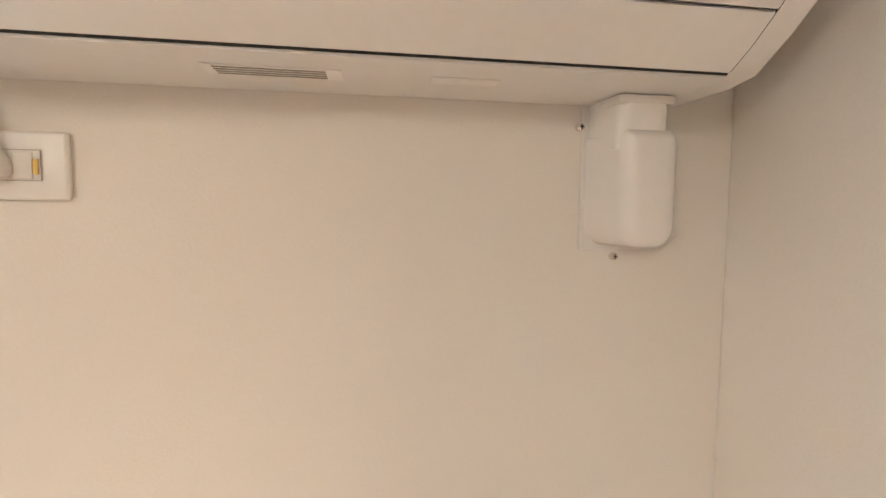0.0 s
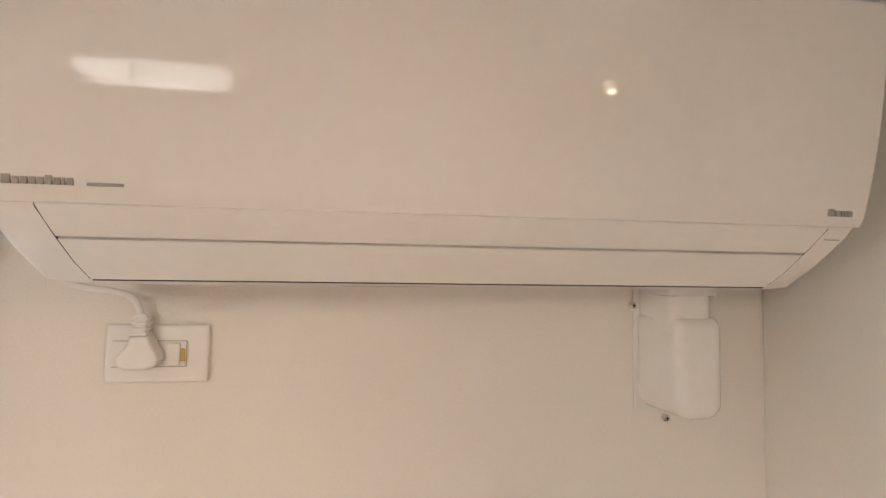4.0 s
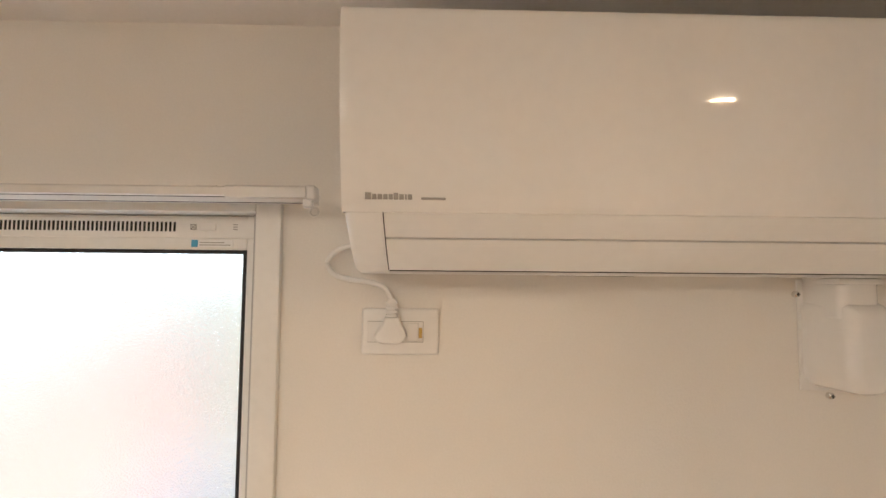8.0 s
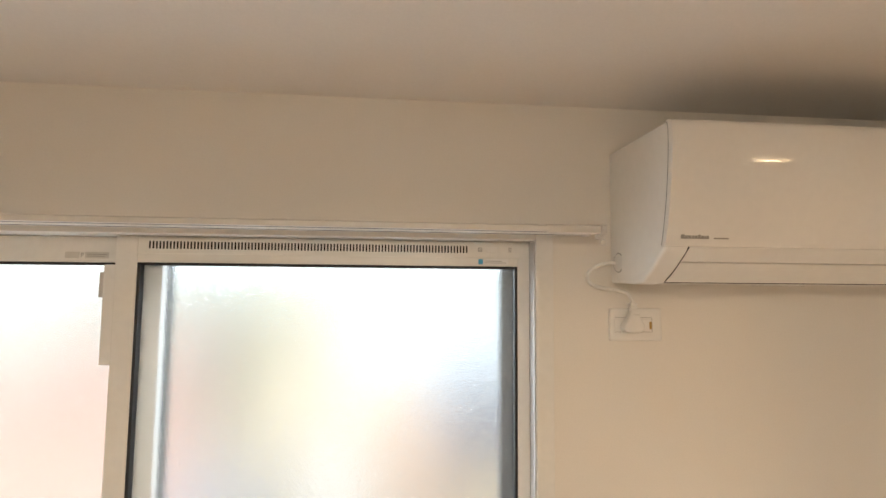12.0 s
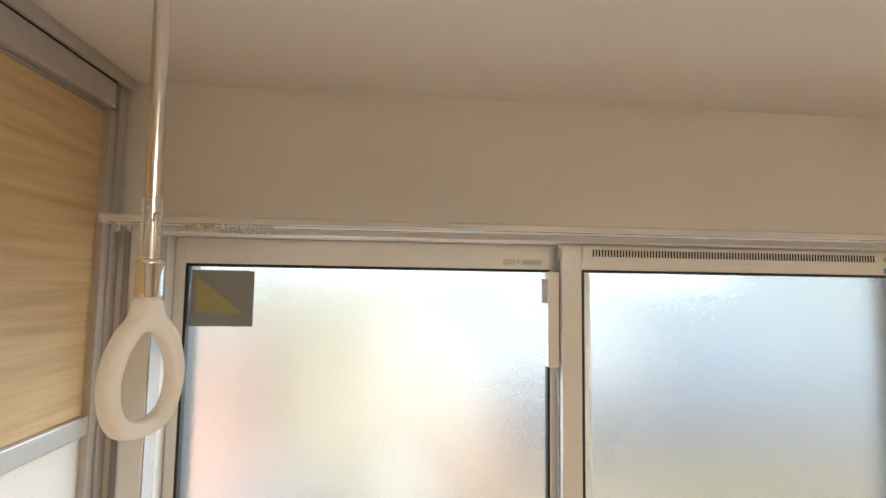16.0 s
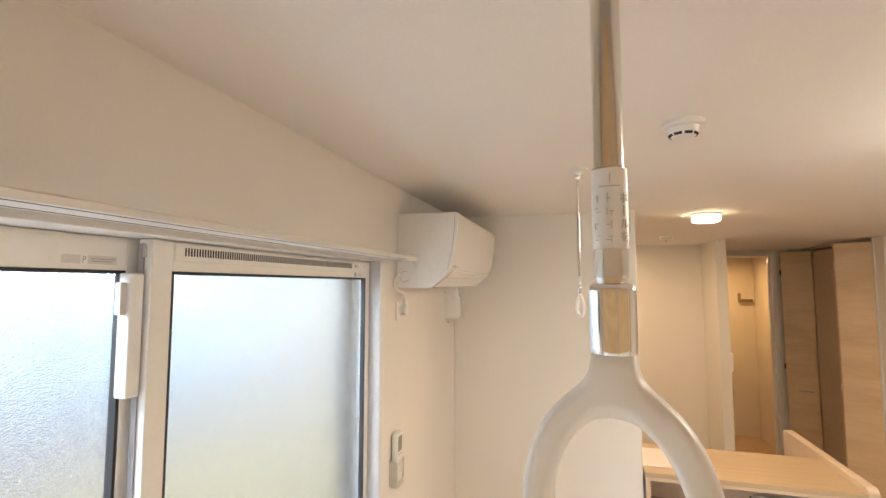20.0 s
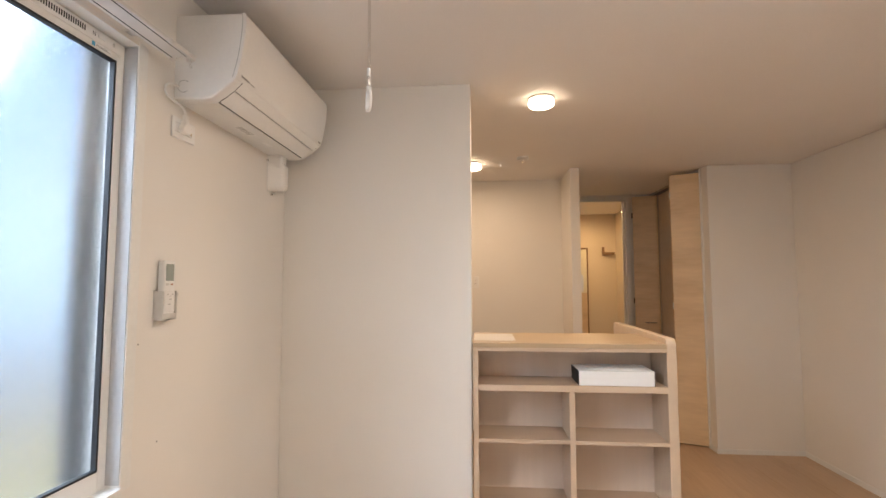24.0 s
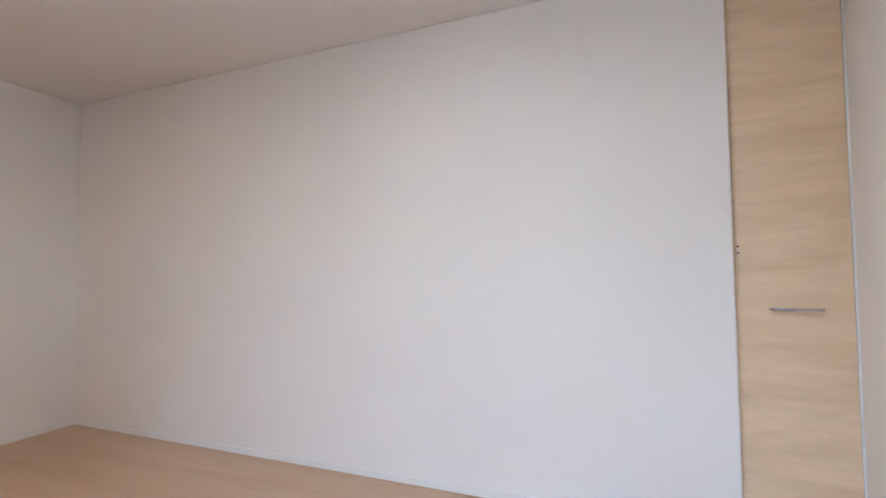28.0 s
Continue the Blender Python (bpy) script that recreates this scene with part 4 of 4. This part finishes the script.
solid("paper_sheet", sheet, M_SHEET, "pale paper sheet lying on the counter top", "paper")


def wall_plate(name, origin, across, label, holes=2, turn=0.0):
    """A wall plate that faces -x at the origin, before the turn about z."""
    w, h = across
    t = thing(name, origin, label, "outlet" if holes else "switch")
    x, y, z = origin
    part("plate", boxes((x - 0.008, x, y - w / 2, y + w / 2, z - h / 2, z + h / 2), bevel=0.003), M_SATIN, t)
    part("insert", boxes((x - 0.0098, x - 0.0082, y - w * 0.3, y + w * 0.3, z - h * 0.3, z + h * 0.3), bevel=0.0006), M_GLOSS, t)
    for k in range(holes):
        for s in (-0.005, 0.005):
            cy, cz = (y + (k - 0.5) * w * 0.28, z) if w > h else (y, z + (k - 0.5) * h * 0.28)
            part("slot", boxes((x - 0.0106, x - 0.0097, cy + s - 0.0009, cy + s + 0.0009, cz - 0.0045, cz + 0.0045)), M_DARK, t)
    return t


wall_plate("low_outlet", (0.0, -0.553, 0.262), (0.12, 0.07), "white double wall outlet low on the partition wall")
wall_plate("kitchen_outlet", (2.40, -0.975, 1.47), (0.07, 0.12), "white wall outlet on the kitchen wall")
hall_switch = thing("hall_switch", (1.95, -1.94, 1.46), "white wall plate on the hallway side of the wall end", "switch")
part("plate", boxes((1.91, 1.985, -1.952, -1.932, 1.385, 1.535), bevel=0.003), M_SATIN, hall_switch)
part("rocker", boxes((1.925, 1.97, -1.9555, -1.952, 1.42, 1.50), bevel=0.001), M_GLOSS, hall_switch)

# ---- folding closet doors ----
def leaf(name, parent, a, b, z0, z1, th, label, sheet_m=None):
    """A door leaf that stands on the line from a to b."""
    d = Vector((b[0] - a[0], b[1] - a[1], 0))
    n = d.length
    bm = boxes((0, n, -th / 2, th / 2, z0, z1), bevel=0.002)
    bmesh.ops.transform(bm, matrix=Matrix.Translation((a[0], a[1], 0)) @ Matrix.Rotation(math.atan2(d.y, d.x), 4, "Z"), verts=bm.verts)
    return part(name, bm, sheet_m or M_FOLD, parent, label)


def bow_handle(parent, a, b, z, out, reach=0.034):
    o = Vector((out[0], out[1], 0)).normalized() * reach
    a3, b3 = Vector((a[0], a[1], z)), Vector((b[0], b[1], z))
    pts = [a3, a3 + o * 0.8 + (b3 - a3) * 0.05, a3 + o + (b3 - a3) * 0.25, a3 + o * 1.08 + (b3 - a3) * 0.5, a3 + o + (b3 - a3) * 0.75, a3 + o * 0.8 + (b3 - a3) * 0.95, b3]
    return part("handle", tube(smooth_curve(pts, 5), 0.0064, 10), M_HANDLE, parent, "slim silver bow handle", True)


fold_a = thing("folding_door", (2.12, -2.94, 0), "open light oak folding closet door in the hallway", "folding door", group="closet folding doors")
leaf("leaf", fold_a, (2.147, -2.822), (2.062, -3.046), 0.012, 2.474, 0.022, "light oak leaf with crosswise grain")
leaf("leaf", fold_a, (2.175, -2.826), (2.19, -3.075), 0.012, 2.474, 0.022, "light oak leaf with crosswise grain")
for z in (2.28, 1.25, 0.25):
    part("hinge", boxes((2.140, 2.148, -2.818, -2.808, z - 0.03, z + 0.03)), M_ALU_PAINT, fold_a)
fold_b = thing("folding_door", (3.25, -2.96, 0), "open light oak folding closet door at the hallway end", "folding door", group="closet folding doors")
lb = leaf("leaf", fold_b, (3.285, -2.826), (3.205, -3.085), 0.012, 2.474, 0.022, "light oak leaf with crosswise grain")
# board added in place of the closet's dim inner side
leaf("leaf", fold_b, (3.195, -3.101), (2.62, -3.101), 0.012, 2.474, 0.022, "beige board added for the shaded white inner side of the closet", M_CLOSET_INNER)
bow_handle(lb, (3.262, -2.92), (3.227, -3.03), 1.0, (-1, -0.3))
for z in (2.25, 1.25):
    part("hinge", boxes((3.268, 3.277, -2.82, -2.81, z - 0.03, z + 0.03)), M_DARK, fold_b)
solid("closet_track", boxes((2.05, 3.34, -3.08, -3.045, 2.490, 2.510), bevel=0.002), M_ALU_PAINT, "slim metal track above the closet opening", "track", "structure")
solid("closet_jamb", boxes((2.03, 2.052, -3.062, -3.04, 0, 2.510), bevel=0.002), M_WHITE, "white trim at the closet opening", "trim", "structure")

# corner closet door beside the long wall
corner = thing("closet_door", (-2.72, -3.86, 0), "closed light oak closet door with a slim silver handle", "closet door")
cl = leaf("leaf", corner, (-2.947, -3.815), (-2.506, -3.815), 0.012, 2.46, 0.03, "light oak leaf with crosswise grain")
bow_handle(cl, (-2.660, -3.80), (-2.841, -3.80), 0.978, (0, 1))
part("catch", boxes((-2.553, -2.545, -3.8, -3.793, 1.214, 1.222), (-2.553, -2.545, -3.8, -3.793, 1.242, 1.250)), M_INK, corner)
solid("closet_door_jamb", boxes((XW, -2.9535, -3.90, -3.80, 0, 2.49), (-2.9532, -2.9495, -3.85, -3.8035, 0, 2.46)), M_WHITE, "white trim beside the corner closet door", "trim", "structure")
solid("closet_door_head", boxes((-2.952, -2.522, -3.90, -3.80, 2.465, H)), M_WHITE, "white trim above the corner closet door", "trim", "structure")

# ---- sliding doors on the west side ----
slide = thing("sliding_door", (-2.95, -1.3, 0), "sliding door of golden oak and pale panels in silver frames", "sliding door")
part("header", boxes((-2.975, -2.903, -2.62, -0.013, 2.486, 2.5115), bevel=0.002), M_ALU_PAINT, slide, "silver top track")
part("fascia", boxes((-2.97, -2.912, -2.62, -0.058, 2.434, 2.4855), bevel=0.002), M_ALU_PAINT, slide)
part("track_gap", boxes((-2.9118, -2.9098, -2.62, -0.060, 2.4835, 2.4857)), M_DARK, slide, "dark gap under the top track")
# shadow line under the fascia, drawn as a grey strip
part("panel_shade", boxes((-2.9318, -2.9285, -2.62, -0.064, 2.4275, 2.4332)), M_SEAL_SHADE, slide, "grey strip drawn for the shade above the panels")
part("side_post", boxes((-2.97, -2.915, -0.0395, -0.014, 0, 2.485), bevel=0.003), M_ALU_PAINT, slide)
part("side_post", boxes((-2.98, -2.925, -0.0135, -0.004, 0, 2.485), bevel=0.002), M_ALU, slide)
# shade in the gap between post and casing, drawn as a dark strip
part("gap_shade", boxes((-2.9125, -2.9015, -0.0022, -0.0002, 0.05, 2.203)), M_SEAL_SHADE, slide, "dark grey strip drawn for the shade beside the window frame")
for k in range(3):
    y1 = -0.054 - k * 0.845
    y0 = y1 - 0.835
    xo = -2.93
    part("stile", boxes((xo - 0.028, xo + 0.012, y1 - 0.008, y1 + 0.012, 0.01, 2.433), bevel=0.002), M_ALU_PAINT, slide)
    part("stile", boxes((xo - 0.028, xo + 0.012, y0, y0 + 0.018, 0.01, 2.433), bevel=0.002), M_ALU_PAINT, slide)
    part("panel", boxes((xo - 0.016, xo - 0.002, y0 + 0.018, y1 - 0.008, 1.853, 2.433)), M_SLIDE, slide, "golden oak upper panel")
    part("mid_rail", boxes((xo - 0.024, xo + 0.010, y0 + 0.018, y1 - 0.008, 1.817, 1.852), bevel=0.002), M_ALU, slide)
    part("panel", boxes((xo - 0.016, xo - 0.002, y0 + 0.018, y1 - 0.008, 0.05, 1.816)), M_WALL, slide, "pale cream lower panel")
    part("bottom_rail", boxes((xo - 0.024, xo + 0.010, y0 + 0.018, y1 - 0.008, 0.01, 0.049)), M_ALU, slide)

# ---- washroom beyond the doorway ----
wash = thing("inner_door", (4.97, -2.59, 0.5), "narrow brown framed door in the washroom, its glossy pane tinted golden for reflected light", "door")
part("frame", boxes((4.955, 5.0, -2.665, -2.645, 0.5, 1.99), (4.955, 5.0, -2.645, -2.40, 1.965, 1.99), (4.955, 5.0, -2.645, -2.40, 0.5, 0.53), bevel=0.002), M_BROWN, wash)
part("glass", boxes((4.965, 4.99, -2.645, -2.40, 1.30, 1.965)), M_PANE, wash)
part("lower_panel", boxes((4.965, 4.99, -2.645, -2.40, 0.53, 1.295)), M_FOLD, wash)
bracket = thing("wall_bracket", (4.96, -2.97, 1.89), "small brown wall rack in the washroom", "rack")
part("arm", boxes((4.93, 5.0, -3.06, -2.89, 1.880, 1.918), bevel=0.003), M_BROWN, bracket)
part("upright", boxes((4.965, 5.0, -2.920, -2.888, 1.918, 2.0), bevel=0.003), M_BROWN, bracket)
bulb("washroom_light", 4.3, -2.45, 2.44, 0.12, 7.6, (1.0, 0.62, 0.27))

# ---- outside the window ----
M_GROUND = plain("pale_gravel", (0.38, 0.365, 0.33), 0.9, grain=8, vary=0.12)
M_PINK = plain("salmon_render", (0.72, 0.50, 0.415), 0.8, grain=20)
M_CREAM = plain("cream_render", (0.66, 0.59, 0.44), 0.8, grain=20)
M_ROOF = plain("grey_roof_tiles", (0.13, 0.135, 0.16), 0.7, grain=12)
M_LEAF = plain("hedge_leaves", (0.30, 0.32, 0.12), 0.7, grain=14, vary=0.25)
# haze of distance mixed into the render's pale blue
M_HAZE = plain("haze_blue_render", (0.40, 0.54, 0.68), 0.8, grain=20)
M_OLIVE = plain("olive_cream_render", (0.60, 0.57, 0.43), 0.8, grain=20)
M_SLATE = plain("blue_grey_boards", (0.36, 0.40, 0.48), 0.8, grain=20)
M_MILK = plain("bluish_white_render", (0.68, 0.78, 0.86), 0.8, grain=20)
M_STONE = plain("grey_green_render", (0.52, 0.53, 0.48), 0.8, grain=20)
M_PEACH = plain("peach_render", (0.60, 0.46, 0.36), 0.8, grain=20)
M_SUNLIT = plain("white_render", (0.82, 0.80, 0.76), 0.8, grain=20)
solid("ground", boxes((-400, 400, -400, 800, -3.3, -3.2)), M_GROUND, "pale gravel ground outside the window", "ground", "structure")
solid("lower_storey", boxes((-3.07, 5.1, -4.12, 0.14, -3.2, -0.06)), M_CREAM, "cream rendered storey below the room", "wall", "structure")


def house(name, x0, x1, y0, y1, top, ridge, wall_m, roof_m, label, windows):
    h = thing(name, ((x0 + x1) / 2, (y0 + y1) / 2, -3.2), label, "house")
    part("wall", boxes((x0, x1, y0, y1, -3.2, top)), wall_m, h)
    ym = (y0 + y1) / 2
    part("roof", extrude_x([(y0 - 0.35, top), (y0 - 0.35, top + 0.08), (ym, ridge), (y1 + 0.35, top + 0.08), (y1 + 0.35, top)], x0 - 0.3, x1 + 0.3), roof_m, h)
    for x, z in windows:
        w = part("window", boxes((x - 0.5, x + 0.5, y0 - 0.04, y0 - 0.005, z - 0.45, z + 0.45)), M_WHITE, h)
        part("pane", boxes((x - 0.44, x + 0.44, y0 - 0.05, y0 - 0.041, z - 0.39, z + 0.39)), M_LCD, w)
    return h


house("salmon_house", -11.0, -4.6, 6.0, 7.2, 0.80, 1.0, M_PINK, M_PINK, "salmon rendered house outside", [(-9.0, -1.6), (-7.0, -1.6)])
house("shed", -4.55, -3.6, 5.4, 6.2, -1.1, -0.95, M_SLATE, M_SLATE, "blue grey garden shed outside", [])
house("cream_annexe", -2.75, -1.75, 5.8, 7.4, 0.35, 0.6, M_SUNLIT, M_CREAM, "sunlit cream annexe outside", [(-2.25, -1.8)])
house("peach_house", -1.6, -0.45, 5.9, 7.6, -0.45, -0.25, M_PEACH, M_PEACH, "low peach rendered house outside", [(-0.95, -1.9)])
house("olive_house", -5.6, -3.4, 12.5, 15.0, 1.2, 1.6, M_OLIVE, M_OLIVE, "olive cream rendered house further off outside", [(-3.3, -0.4)])
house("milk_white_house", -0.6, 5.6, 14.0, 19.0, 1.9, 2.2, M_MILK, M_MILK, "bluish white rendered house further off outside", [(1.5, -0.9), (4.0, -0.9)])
house("pale_house", 6.3, 18.0, 14.0, 19.0, 1.9, 2.2, M_HAZE, M_HAZE, "rendered house further off outside, tinted pale blue for haze", [(8.0, -0.2), (11.0, -0.2)])
house("grey_house", -10.2, -6.3, 12.0, 15.0, 1.75, 2.0, M_STONE, M_STONE, "grey green rendered house further off outside", [(-9.0, 0.4), (-7.4, 0.4)])
house("white_house", -34.0, 0.0, 24.0, 30.0, 1.6, 1.9, M_SUNLIT, M_SUNLIT, "long white rendered house further off outside", [(-22.0, 0.4), (-18.0, 0.4)])
house("grey_roof_house", -0.3, 8.0, 5.9, 9.0, -0.35, 0.25, M_CREAM, M_ROOF, "low house with a dark grey roof outside", [(1.2, -1.9), (3.2, -1.9)])
rng = random.Random(4)
bm = bmesh.new()
for i in range(900):
    c = Vector((rng.uniform(1.0, 7.5), rng.uniform(3.9, 5.0), -3.2 + 2.45 * rng.random() ** 0.6 + 0.25 * math.sin(i)))
    d = Vector((rng.uniform(-1, 1), rng.uniform(-1, 1), rng.uniform(-0.4, 1))).normalized() * 0.11
    e = d.orthogonal().normalized() * 0.07
    bm.faces.new([bm.verts.new(c + v) for v in (d, e, -d, -e)])
solid("hedge", bm, M_LEAF, "yellow-green leafy hedge outside the window", "hedge", "stuff")

# ---- floor boards, last ----
floor = thing("floor", (0, -2, -0.05), "light oak floor boards", "floor", "structure")
part("underlay", boxes((-3.07, 5.1, -4.12, 0.0, -0.05, -0.004)), M_EDGE, floor)
BW, BL = 0.303, 1.818
X0, X1 = -3.06, 5.06
board_meshes = {}


def board_mesh(length):
    """One mesh for each board length."""
    key = round(length, 3)
    if key not in board_meshes:
        board_meshes[key] = finish("floor_board", boxes((0, length - 0.0012, 0, BW - 0.0012, -0.0035, 0.0), bevel=0.0006, segments=1), M_FLOOR)
    return board_meshes[key]


row = 0
y = -4.1
while y < -0.1:
    x = X0 - BL * ((row * 0.37) % 1.0)
    while x < X1 - 0.02:
        lo, hi = max(x, X0), min(x + BL, X1)
        if hi - lo > 0.03:
            ob = new("floor_board", board_mesh(hi - lo))
            ob.parent = floor
            ob.matrix_parent_inverse = Matrix.Translation(-floor.location)
            ob.location = (lo, y, 0)
        x += BL
    y += BW
    row += 1
